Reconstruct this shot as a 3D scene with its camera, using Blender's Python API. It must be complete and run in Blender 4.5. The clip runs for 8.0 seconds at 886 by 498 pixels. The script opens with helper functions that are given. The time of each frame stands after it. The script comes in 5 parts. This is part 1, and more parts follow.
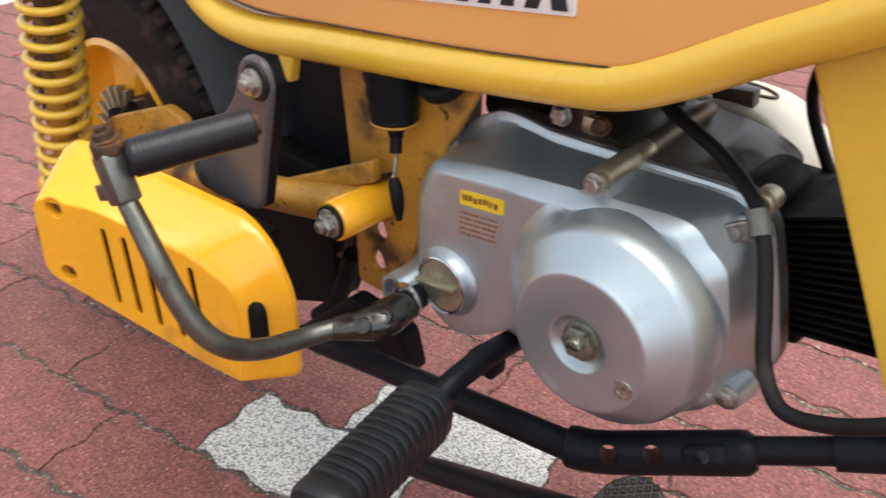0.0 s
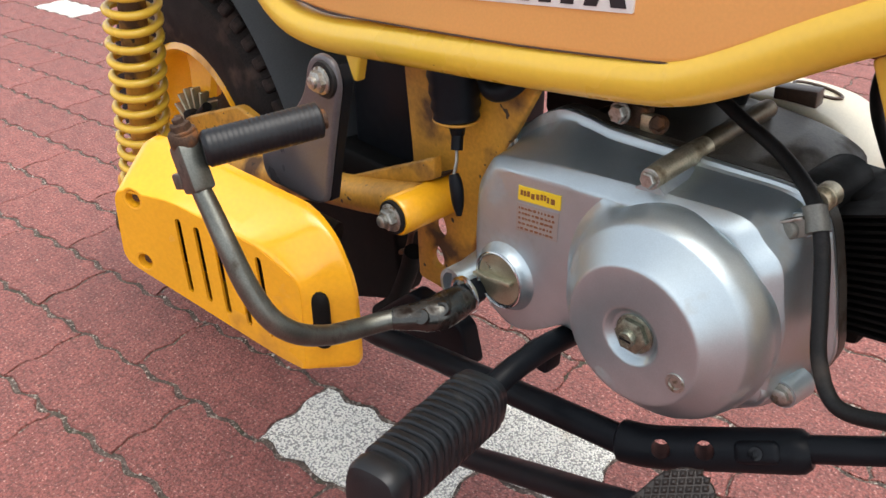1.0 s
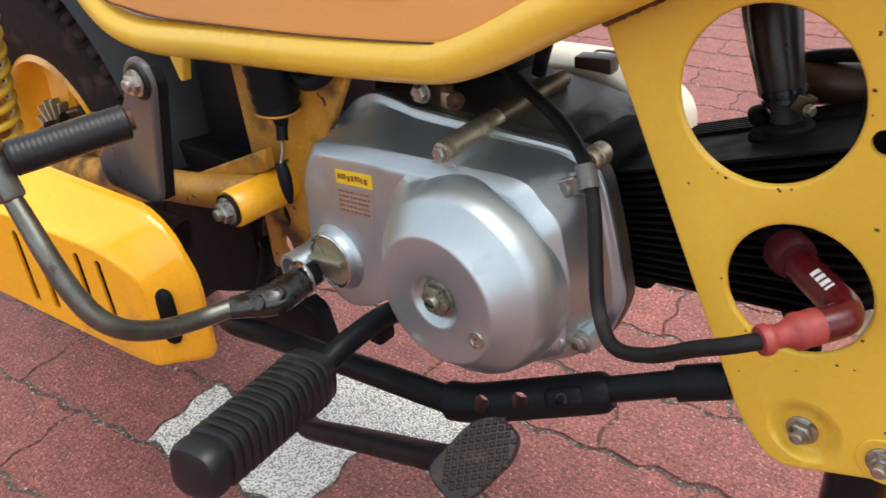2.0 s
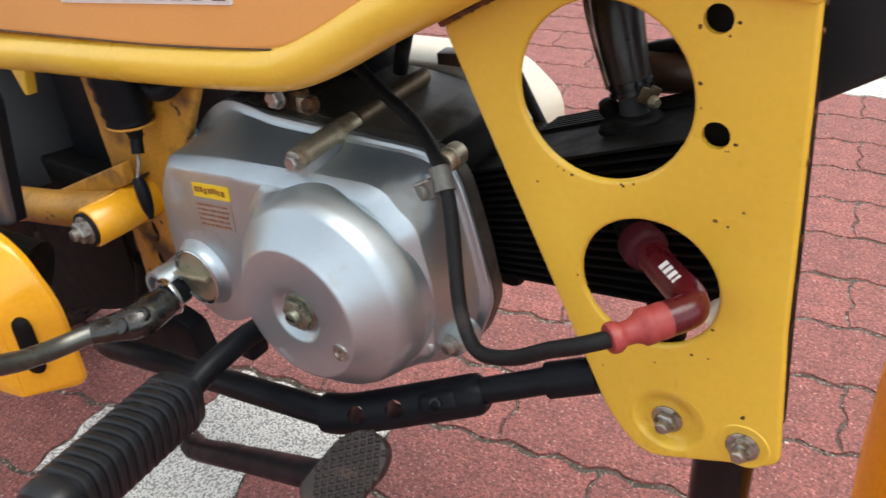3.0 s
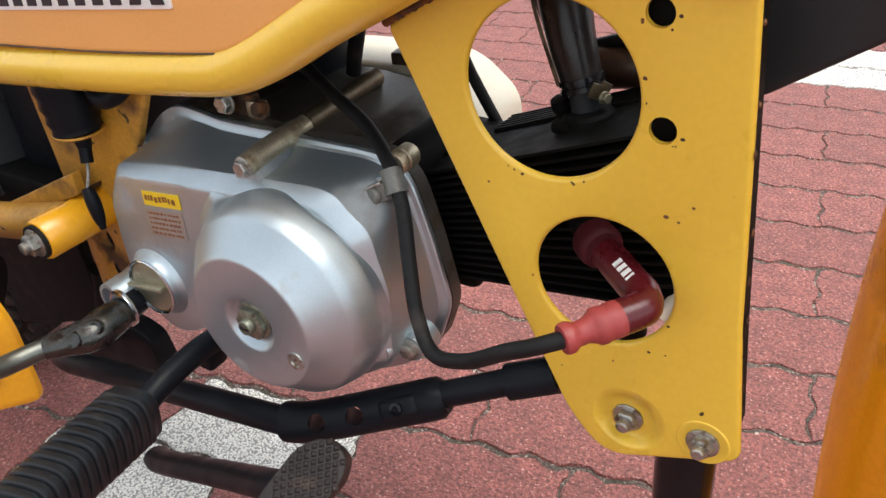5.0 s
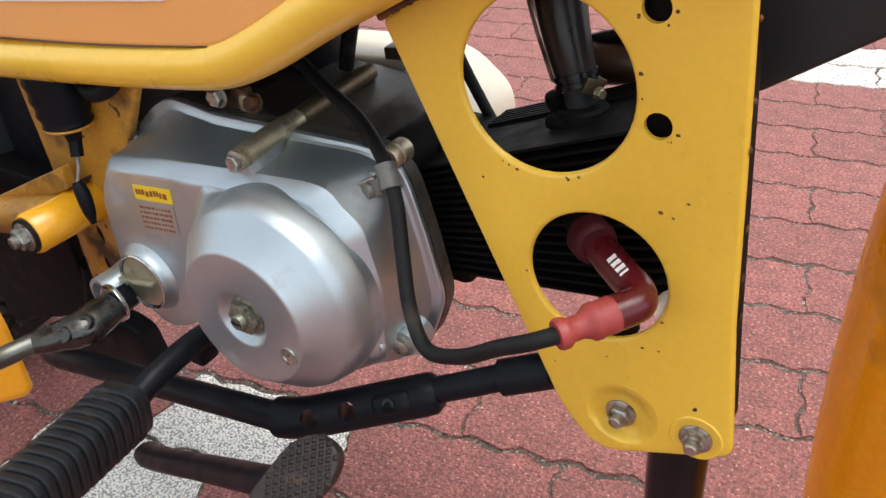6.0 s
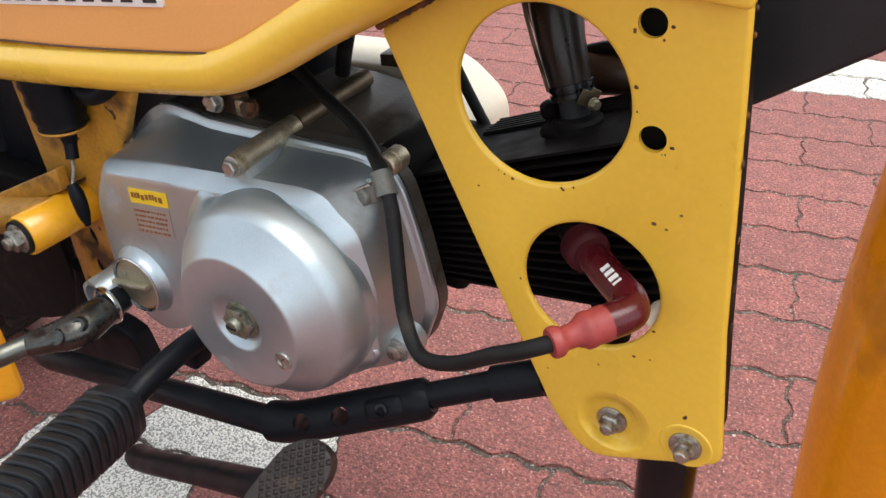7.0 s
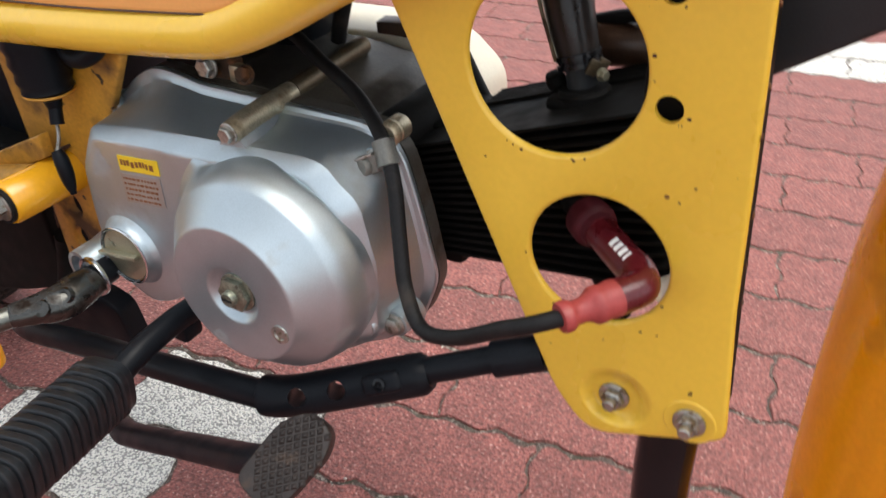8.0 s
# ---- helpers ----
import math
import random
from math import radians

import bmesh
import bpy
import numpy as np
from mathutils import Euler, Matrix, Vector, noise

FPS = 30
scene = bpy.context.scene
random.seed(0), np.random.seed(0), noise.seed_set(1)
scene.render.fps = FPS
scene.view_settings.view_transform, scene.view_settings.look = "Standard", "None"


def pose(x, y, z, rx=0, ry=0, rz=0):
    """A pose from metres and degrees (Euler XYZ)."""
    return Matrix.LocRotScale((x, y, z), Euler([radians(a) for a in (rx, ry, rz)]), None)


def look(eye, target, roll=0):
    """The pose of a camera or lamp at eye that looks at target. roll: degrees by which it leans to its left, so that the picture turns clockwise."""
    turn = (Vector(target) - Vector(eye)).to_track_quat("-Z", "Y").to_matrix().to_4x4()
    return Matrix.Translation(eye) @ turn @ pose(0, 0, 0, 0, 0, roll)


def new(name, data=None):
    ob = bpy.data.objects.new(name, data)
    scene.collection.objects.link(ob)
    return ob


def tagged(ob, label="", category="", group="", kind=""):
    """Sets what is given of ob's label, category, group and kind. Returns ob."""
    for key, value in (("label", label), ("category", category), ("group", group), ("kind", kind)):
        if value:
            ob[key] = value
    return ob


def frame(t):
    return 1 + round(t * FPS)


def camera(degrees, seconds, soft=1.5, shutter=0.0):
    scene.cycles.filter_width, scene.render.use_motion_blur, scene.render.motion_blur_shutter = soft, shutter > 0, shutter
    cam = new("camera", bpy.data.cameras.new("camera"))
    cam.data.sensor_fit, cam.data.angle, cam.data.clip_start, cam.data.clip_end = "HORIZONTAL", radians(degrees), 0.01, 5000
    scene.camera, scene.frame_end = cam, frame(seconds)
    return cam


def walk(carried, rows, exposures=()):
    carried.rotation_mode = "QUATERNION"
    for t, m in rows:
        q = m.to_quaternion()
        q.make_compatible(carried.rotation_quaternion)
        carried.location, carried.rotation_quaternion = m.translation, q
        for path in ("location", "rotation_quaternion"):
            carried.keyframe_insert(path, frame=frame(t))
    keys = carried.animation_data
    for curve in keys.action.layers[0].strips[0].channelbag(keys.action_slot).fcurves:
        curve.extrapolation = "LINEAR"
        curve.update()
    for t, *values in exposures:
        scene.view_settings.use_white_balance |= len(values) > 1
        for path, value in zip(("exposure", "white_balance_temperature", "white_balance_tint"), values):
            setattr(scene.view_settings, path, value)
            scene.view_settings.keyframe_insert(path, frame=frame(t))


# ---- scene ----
cam = camera(56.31, 8.0, soft=1.5, shutter=0.4)
# seconds, place, and Euler angles of the hand-held camera
PATH = [
    (0.0, 0.1841, -0.4888, 0.6526, 58.90, -0.89, 42.38),
    (0.1, 0.1847, -0.4899, 0.6493, 59.25, -0.79, 43.75),
    (0.2, 0.1851, -0.4905, 0.6489, 59.28, -0.57, 44.51),
    (0.5, 0.1902, -0.4925, 0.6511, 59.11, 0.43, 46.25),
    (1.0, 0.1991, -0.4992, 0.6502, 59.60, 0.35, 46.74),
    (1.2, 0.2131, -0.4954, 0.6536, 59.74, 1.35, 47.01),
    (1.3, 0.2222, -0.4951, 0.6579, 59.81, 2.34, 46.98),
    (1.5, 0.2437, -0.4917, 0.6582, 59.89, 2.94, 46.23),
    (1.7, 0.2644, -0.4712, 0.6529, 59.02, 2.82, 42.98),
    (1.8, 0.2690, -0.4685, 0.6522, 58.97, 2.56, 41.76),
    (2.0, 0.2743, -0.4650, 0.6565, 58.67, 2.52, 40.37),
    (2.2, 0.2775, -0.4623, 0.6557, 58.86, 2.53, 39.50),
    (3.3, 0.2994, -0.4176, 0.6580, 57.34, 2.99, 32.91),
    (3.5, 0.3006, -0.4144, 0.6579, 57.49, 3.20, 32.82),
    (4.0, 0.3013, -0.4119, 0.6550, 57.40, 3.36, 32.12),
    (4.5, 0.3025, -0.4148, 0.6552, 57.44, 3.49, 32.03),
    (6.0, 0.2997, -0.4156, 0.6541, 57.04, 2.89, 31.40),
    (6.5, 0.2986, -0.4180, 0.6565, 57.27, 2.38, 31.24),
    (7.0, 0.2981, -0.4189, 0.6588, 57.18, 1.95, 31.09),
    (7.5, 0.2980, -0.4138, 0.6550, 56.53, 1.89, 31.33),
    (7.8, 0.2887, -0.4140, 0.6534, 56.14, 0.51, 31.27),
    (7.9, 0.2864, -0.4139, 0.6522, 56.03, -0.02, 31.49),
    (8.0, 0.2812, -0.4205, 0.6517, 55.53, 0.49, 29.98),
]
walk(cam, [(t, pose(x, y, z, rx, ry, rz)) for t, x, y, z, rx, ry, rz in PATH])

# ---- daylight ----
SUN_EL, SUN_AZ = radians(74), radians(75)
world = bpy.data.worlds.new("sky")
scene.world = world
world.use_nodes = True
wn = world.node_tree.nodes
sky = wn.new("ShaderNodeTexSky")
sky.sky_type, sky.sun_disc, sky.sun_elevation, sky.sun_rotation = "NISHITA", False, SUN_EL, SUN_AZ
sky.air_density, sky.dust_density, sky.ozone_density = 1.0, 2.0, 1.0
# thin cloud: most of the blue is gone
pale = wn.new("ShaderNodeHueSaturation")
pale.inputs["Saturation"].default_value = 0.30
world.node_tree.links.new(sky.outputs[0], pale.inputs["Color"])
world.node_tree.links.new(pale.outputs[0], wn["Background"].inputs[0])
wn["Background"].inputs[1].default_value = 0.15
sun = new("sun", bpy.data.lights.new("sun", "SUN"))
sun.data.energy, sun.data.angle, sun.data.color = 1.25, radians(50), (1.0, 0.95, 0.88)
sun.matrix_world = look((math.sin(SUN_AZ) * math.cos(SUN_EL) * 9, math.cos(SUN_AZ) * math.cos(SUN_EL) * 9, math.sin(SUN_EL) * 9), (0, 0, 0))
scene.view_settings.exposure = 1.21


# ---- materials ----
def material(name, colour, rough=0.5, metal=0.0, vary=0.12, scale=30.0, grain=600.0, bump=0.15, depth=0.0004, coat=0.0, dirt=None, dirt_amount=0.0, dirt_scale=25.0, spots=0.0, island=0.0, rough_vary=0.12, spec=0.5, anis=None, grit=None, grit_amount=0.0, grit_scale=500.0, pits=0.0, pit_scale=300.0, pebble=0.0, pebble_scale=250.0, pebble_gap=(0.50, 0.74)):
    """Procedural paint, metal, rubber or stone: cloudy tone, fine grain, dirt patches, small chips and relief, in metres."""
    m = bpy.data.materials.new(name)
    m.use_nodes = True
    n, ln = m.node_tree.nodes, m.node_tree.links
    b = n["Principled BSDF"]
    co = n.new("ShaderNodeTexCoord")
    def noise_tex(s, detail=4.0, stretch=None):
        t = n.new("ShaderNodeTexNoise")
        t.inputs["Scale"].default_value, t.inputs["Detail"].default_value = s, detail
        if stretch:
            mp = n.new("ShaderNodeMapping")
            mp.inputs["Scale"].default_value = stretch
            ln.new(co.outputs["Object"], mp.inputs[0])
            ln.new(mp.outputs[0], t.inputs[0])
        else:
            ln.new(co.outputs["Object"], t.inputs[0])
        return t.outputs["Fac"]
    def ramp(src, a, c, lo=0.0, hi=1.0):
        r = n.new("ShaderNodeMapRange")
        r.inputs[1].default_value, r.inputs[2].default_value, r.inputs[3].default_value, r.inputs[4].default_value = a, c, lo, hi
        ln.new(src, r.inputs[0])
        return r.outputs[0]
    def mix(fac, a, c, kind="MIX"):
        x = n.new("ShaderNodeMix")
        x.data_type, x.blend_type = "RGBA", kind
        for s, v in ((x.inputs[0], fac), (x.inputs[6], a), (x.inputs[7], c)):
            if isinstance(v, (int, float)):
                s.default_value = v
            elif isinstance(v, tuple):
                s.default_value = (*v, 1)
            else:
                ln.new(v, s)
        return x.outputs[2]
    cloud, fine = noise_tex(scale), noise_tex(grain, 2.0)
    col = mix(ramp(cloud, 0.3, 0.7), tuple(c * (1 - vary) for c in colour), tuple(min(1, c * (1 + vary)) for c in colour))
    col = mix(ramp(fine, 0.35, 0.65), mix(1.0, col, (1 - vary,) * 3, "MULTIPLY"), col)
    if island:
        oi = n.new("ShaderNodeObjectInfo")
        gi = n.new("ShaderNodeNewGeometry")
        add = n.new("ShaderNodeMath")
        ln.new(oi.outputs["Random"], add.inputs[0])
        ln.new(gi.outputs["Random Per Island"], add.inputs[1])
        fr = n.new("ShaderNodeMath")
        fr.operation = "FRACT"
        ln.new(add.outputs[0], fr.inputs[0])
        val = n.new("ShaderNodeHueSaturation")
        ln.new(ramp(fr.outputs[0], 0, 1, 1 - island, 1 + island), val.inputs["Value"])
        ln.new(col, val.inputs["Color"])
        col = val.outputs[0]
    rough_socket = ramp(cloud, 0.3, 0.7, max(0.02, rough - rough_vary), min(1, rough + rough_vary))
    if dirt:
        d = ramp(noise_tex(dirt_scale, 6.0), 0.62 - dirt_amount * 0.4, 0.74 - dirt_amount * 0.3)
        col = mix(d, col, dirt)
        rough_socket = ramp(d, 0, 1, rough, 0.85)
    if grit:
        gr = ramp(noise_tex(grit_scale, 2.0), 0.66 - grit_amount, 0.74 - grit_amount)
        col = mix(gr, col, grit)
    if pits:
        pt = ramp(noise_tex(pit_scale, 2.0), 0.70 - pits, 0.78 - pits, 0.0, 0.75)
        col = mix(pt, col, tuple(c * 0.35 for c in colour))
    height = noise_tex(grain, 3.0, anis)
    if pebble:
        vo = n.new("ShaderNodeTexVoronoi")
        vo.inputs["Scale"].default_value = pebble_scale
        ln.new(co.outputs["Object"], vo.inputs["Vector"])
        gap = ramp(vo.outputs["Distance"], pebble_gap[0], pebble_gap[1], 0.0, pebble)
        col = mix(gap, col, tuple(c * 0.25 for c in colour))
        height = mix(0.5, height, ramp(vo.outputs["Distance"], 0.1, 0.75, 1.0, 0.0))
    if spots:
        s = ramp(noise_tex(130.0, 1.0), 0.80 - spots, 0.82 - spots)
        col = mix(s, col, (0.03, 0.018, 0.01))
    ln.new(col, b.inputs["Base Color"])
    ln.new(rough_socket, b.inputs["Roughness"])
    b.inputs["Metallic"].default_value = metal
    b.inputs["Specular IOR Level"].default_value = spec
    b.inputs["Coat Weight"].default_value = coat
    b.inputs["Coat Roughness"].default_value = 0.12
    if bump:
        bp = n.new("ShaderNodeBump")
        bp.inputs["Strength"].default_value, bp.inputs["Distance"].default_value = bump, depth
        ln.new(height, bp.inputs["Height"])
        ln.new(bp.outputs[0], b.inputs["Normal"])
    return m


YELLOW = material("yellow_paint", (0.74, 0.475, 0.045), 0.32, vary=0.04, scale=14, grain=250, bump=0.03, coat=0.25, spots=0.02)
YELLOW_CLEAN = material("yellow_enamel", (0.84, 0.40, 0.014), 0.24, vary=0.06, scale=10, grain=300, bump=0.05, coat=0.35, dirt=(0.45, 0.2, 0.03), dirt_amount=0.05, dirt_scale=14)
YELLOW_DIRTY = material("grimy_yellow_paint", (0.55, 0.27, 0.03), 0.45, vary=0.18, scale=25, grain=300, dirt=(0.09, 0.045, 0.02), dirt_amount=0.3, dirt_scale=22, spots=0.08)
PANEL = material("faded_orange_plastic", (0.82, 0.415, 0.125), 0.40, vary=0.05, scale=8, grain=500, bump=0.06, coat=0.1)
ALLOY = material("cast_aluminium", (0.450, 0.522, 0.548), 0.38, 0.86, vary=0.08, scale=28, grain=1300, bump=0.25, depth=0.0002, rough_vary=0.08, dirt=(0.38, 0.38, 0.36), dirt_amount=0.05, dirt_scale=26)
# Base far darker than cast_aluminium, with noise-shaped stain patches.
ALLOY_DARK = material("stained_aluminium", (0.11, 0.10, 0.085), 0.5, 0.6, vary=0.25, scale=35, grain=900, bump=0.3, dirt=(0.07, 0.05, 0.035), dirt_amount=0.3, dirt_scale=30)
CHROME = material("dull_chrome", (0.66, 0.68, 0.70), 0.20, 1.0, vary=0.08, scale=120, grain=900, bump=0.06)
ZINC = material("zinc_bolt", (0.42, 0.41, 0.37), 0.38, 0.9, vary=0.25, scale=200, grain=1200, bump=0.2, dirt=(0.16, 0.11, 0.06), dirt_amount=0.2, dirt_scale=180)
LEVER = material("worn_lever_steel", (0.150, 0.155, 0.135), 0.36, 0.85, vary=0.2, scale=60, grain=900, dirt=(0.06, 0.045, 0.03), dirt_amount=0.06, dirt_scale=45)
GREASY = material("greasy_dark_steel", (0.085, 0.085, 0.078), 0.26, 0.9, vary=0.3, scale=60, grain=900, dirt=(0.03, 0.02, 0.015), dirt_amount=0.2, dirt_scale=60)
BLACK = material("satin_black_paint", (0.0070, 0.0085, 0.0110), 0.42, vary=0.2, scale=40, grain=700, bump=0.12, spec=0.12)
BLACK_GLOSS = material("gloss_black_paint", (0.0055, 0.006, 0.0075), 0.2, vary=0.2, scale=40, grain=500, bump=0.05, coat=0.12, spec=0.22)
INTAKE = material("glossy_black_rubber", (0.014, 0.011, 0.010), 0.32, vary=0.3, scale=50, grain=500, bump=0.1, spec=0.4)
RUBBER = material("black_rubber", (0.012, 0.012, 0.012), 0.55, vary=0.3, scale=60, grain=800, bump=0.25, dirt=(0.04, 0.035, 0.03), dirt_amount=0.03, spec=0.2)
TYRE = material("dusty_tyre_rubber", (0.022, 0.017, 0.015), 0.8, vary=0.3, scale=50, grain=500, bump=0.3, dirt=(0.07, 0.045, 0.035), dirt_amount=0.15, spec=0.2)
PLASTIC = material("dark_grey_plastic", (0.026, 0.029, 0.031), 0.5, vary=0.15, scale=20, grain=900, bump=0.15, spec=0.3)
GREY = material("grey_mudguard_plastic", (0.085, 0.092, 0.095), 0.45, vary=0.12, scale=14, grain=700, bump=0.08, spec=0.4)
# Near-black for sooty iron; also stands for shade in holes and gaps.
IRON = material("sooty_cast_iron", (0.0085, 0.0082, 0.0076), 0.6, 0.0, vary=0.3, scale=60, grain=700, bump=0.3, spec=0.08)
RUST = material("rusty_steel", (0.085, 0.045, 0.025), 0.75, 0.3, vary=0.4, scale=90, grain=700, bump=0.5, dirt=(0.18, 0.07, 0.02), dirt_amount=0.3, dirt_scale=90)
CREAM = material("cream_plastic", (0.72, 0.68, 0.54), 0.4, vary=0.06, scale=15, grain=500, bump=0.05)
BROWN = material("brown_rubber", (0.07, 0.035, 0.02), 0.45, vary=0.25)
RED_RUBBER = material("red_rubber_boot", (0.31, 0.042, 0.038), 0.55, vary=0.12, scale=60, grain=600, dirt=(0.36, 0.14, 0.12), dirt_amount=0.06, dirt_scale=70)
BLADE = material("glossy_dark_steel", (0.085, 0.078, 0.082), 0.36, vary=0.2, scale=30, grain=700, bump=0.1, spec=0.5)
RED_RESIN = material("dark_red_resin_cap", (0.085, 0.007, 0.010), 0.30, vary=0.1, coat=0.10, spec=0.35)
WHITE = material("white_print", (0.78, 0.78, 0.74), 0.5, vary=0.04)
INK = material("black_print", (0.012, 0.012, 0.014), 0.45)
GOLDEN = material("golden_stained_alloy", (0.56, 0.49, 0.34), 0.40, 0.8, vary=0.25, scale=60, grain=900, bump=0.2, dirt=(0.16, 0.12, 0.07), dirt_amount=0.15, dirt_scale=50)
BRONZE = material("brown_stained_alloy", (0.15, 0.115, 0.07), 0.42, 0.7, vary=0.3, scale=60, grain=900, bump=0.2, dirt=(0.05, 0.035, 0.02), dirt_amount=0.2, dirt_scale=50)
OLIVE = material("olive_dull_alloy", (0.40, 0.38, 0.27), 0.38, 0.8, vary=0.15, scale=60, grain=900, bump=0.2)
GREEN_ZINC = material("greenish_zinc", (0.24, 0.25, 0.19), 0.4, 0.8, vary=0.3, scale=200, grain=1200, bump=0.2, dirt=(0.08, 0.07, 0.05), dirt_amount=0.25, dirt_scale=180)
STICKER = material("yellow_sticker", (0.75, 0.52, 0.02), 0.45, vary=0.06)
PALE_FOIL = material("pale_metal_foil", (0.44, 0.45, 0.44), 0.40, 0.8, vary=0.05)
# Oily casting whose base colour is also darkened for the tank's shade.
SHADED_CASTING = material("oily_dull_casting", (0.078, 0.068, 0.052), 0.45, 0.3, vary=0.35, scale=40, grain=700, bump=0.3, dirt=(0.04, 0.03, 0.02), dirt_amount=0.25, dirt_scale=28)
PAD = material("worn_dark_pedal_steel", (0.026, 0.020, 0.017), 0.45, 0.3, vary=0.3, scale=60, grain=800, bump=0.3, dirt=(0.07, 0.045, 0.03), dirt_amount=0.10, dirt_scale=60)
PEG = material("moulded_black_rubber", (0.0080, 0.0095, 0.0115), 0.40, vary=0.2, scale=60, grain=700, bump=0.15, dirt=(0.04, 0.035, 0.03), dirt_amount=0.04, spec=0.36)
# Darker copy of the boot's red, for the shade inside the gusset hole.
SHADED_SEAL = material("dark_red_rubber_seal", (0.062, 0.008, 0.012), 0.6, spec=0.2, vary=0.15, scale=60, grain=600)
BROWN_INK = material("orange_brown_print", (0.20, 0.075, 0.02), 0.5)
CLIP = material("dull_grey_clip_steel", (0.20, 0.20, 0.175), 0.48, 0.6, vary=0.2, scale=90, grain=900, bump=0.2)
PAVER_RED = material("red_concrete_paver", (0.305, 0.098, 0.079), 0.62, vary=0.26, scale=26, grain=330, bump=0.9, depth=0.003, dirt=(0.21, 0.070, 0.058), dirt_amount=0.14, dirt_scale=12, island=0.10, spec=0.5, rough_vary=0.08, grit=(0.56, 0.32, 0.27), grit_amount=0.045, grit_scale=280, pits=0.19, pit_scale=210, pebble=0.40, pebble_scale=330)
PAVER_WHITE = material("white_exposed_aggregate_paver", (0.95, 0.915, 0.83), 0.85, vary=0.06, scale=40, grain=260, bump=1.0, depth=0.005, dirt=(0.70, 0.64, 0.53), dirt_amount=0.08, dirt_scale=14, island=0.03, pits=0.06, pit_scale=230, pebble=0.85, pebble_scale=400, pebble_gap=(0.47, 0.70))
SAND = material("joint_sand_and_moss", (0.15, 0.115, 0.095), 0.95, vary=0.5, scale=60, grain=400, bump=1.0, depth=0.004, dirt=(0.05, 0.05, 0.03), dirt_amount=0.25, dirt_scale=30, grit=(0.34, 0.30, 0.25), grit_amount=0.08, grit_scale=220, pits=0.14, pit_scale=180)
CRUMB = material("sand_crumbs", (0.40, 0.35, 0.30), 0.95, vary=0.4, scale=200, grain=800, island=0.55)


# ---- mesh helpers ----
def finish(bm, smooth_angle=40):
    bmesh.ops.recalc_face_normals(bm, faces=bm.faces[:])
    lim = radians(smooth_angle)
    for f in bm.faces:
        f.smooth = True
    for e in bm.edges:
        e.smooth = len(e.link_faces) == 2 and e.calc_face_angle(0) < lim


def part(name, bm, mat, parent, label="", at=None, smooth_angle=40):
    """One mesh object under a thing or under a part."""
    finish(bm, smooth_angle)
    me = bpy.data.meshes.new(name)
    bm.to_mesh(me)
    bm.free()
    me.materials.append(mat)
    ob = new(name, me)
    ob.parent = parent
    if at is not None:
        ob.matrix_local = at
    if label:
        tagged(ob, label)
    return ob


def box(x0, x1, y0, y1, z0, z1, bevel=0.0, seg=2, bm=None):
    bm = bm or bmesh.new()
    g = bmesh.ops.create_cube(bm, size=1.0, matrix=Matrix.Translation(((x0 + x1) / 2, (y0 + y1) / 2, (z0 + z1) / 2)) @ Matrix.Diagonal((x1 - x0, y1 - y0, z1 - z0, 1)))
    if bevel:
        es = list({e for v in g["verts"] for e in v.link_edges})
        bmesh.ops.bevel(bm, geom=es, offset=bevel, segments=seg, affect="EDGES", profile=0.5)
    return bm


def spline(pts, n=8):
    """Catmull-Rom through points."""
    P = [Vector(p) for p in pts]
    P = [2 * P[0] - P[1]] + P + [2 * P[-1] - P[-2]]
    out = []
    for i in range(1, len(P) - 2):
        a, b, c, d = P[i - 1:i + 3]
        for k in range(n):
            t = k / n
            out.append(0.5 * (2 * b + (c - a) * t + (2 * a - 5 * b + 4 * c - d) * t * t + (3 * b - a - 3 * c + d) * t ** 3))
    return out + [P[-2]]


def tube(pts, r, n=8, seg=16, bm=None, cap=True, flat=1.0, up=None):
    """A round (or flattened) bar swept along a smooth path; r may be one radius or one per sample of a function of 0..1."""
    bm = bm or bmesh.new()
    path = spline(pts, n) if n > 1 else [Vector(p) for p in pts]
    rings, u = [], None
    for i, p in enumerate(path):
        t = (path[min(i + 1, len(path) - 1)] - path[max(i - 1, 0)]).normalized()
        if u is None:
            u = Vector(up) if up else (Vector((0, 0, 1)) if abs(t.z) < 0.9 else Vector((1, 0, 0)))
        u = (u - t * u.dot(t)).normalized()
        w = t.cross(u)
        rr = r(i / (len(path) - 1)) if callable(r) else r
        rings.append([bm.verts.new(p + (u * math.cos(a) * flat + w * math.sin(a)) * rr) for a in (2 * math.pi * k / seg for k in range(seg))])
    for a, b in zip(rings, rings[1:]):
        for k in range(seg):
            bm.faces.new((a[k], a[(k + 1) % seg], b[(k + 1) % seg], b[k]))
    if cap:
        bm.faces.new(rings[0][::-1])
        bm.faces.new(rings[-1])
    return bm


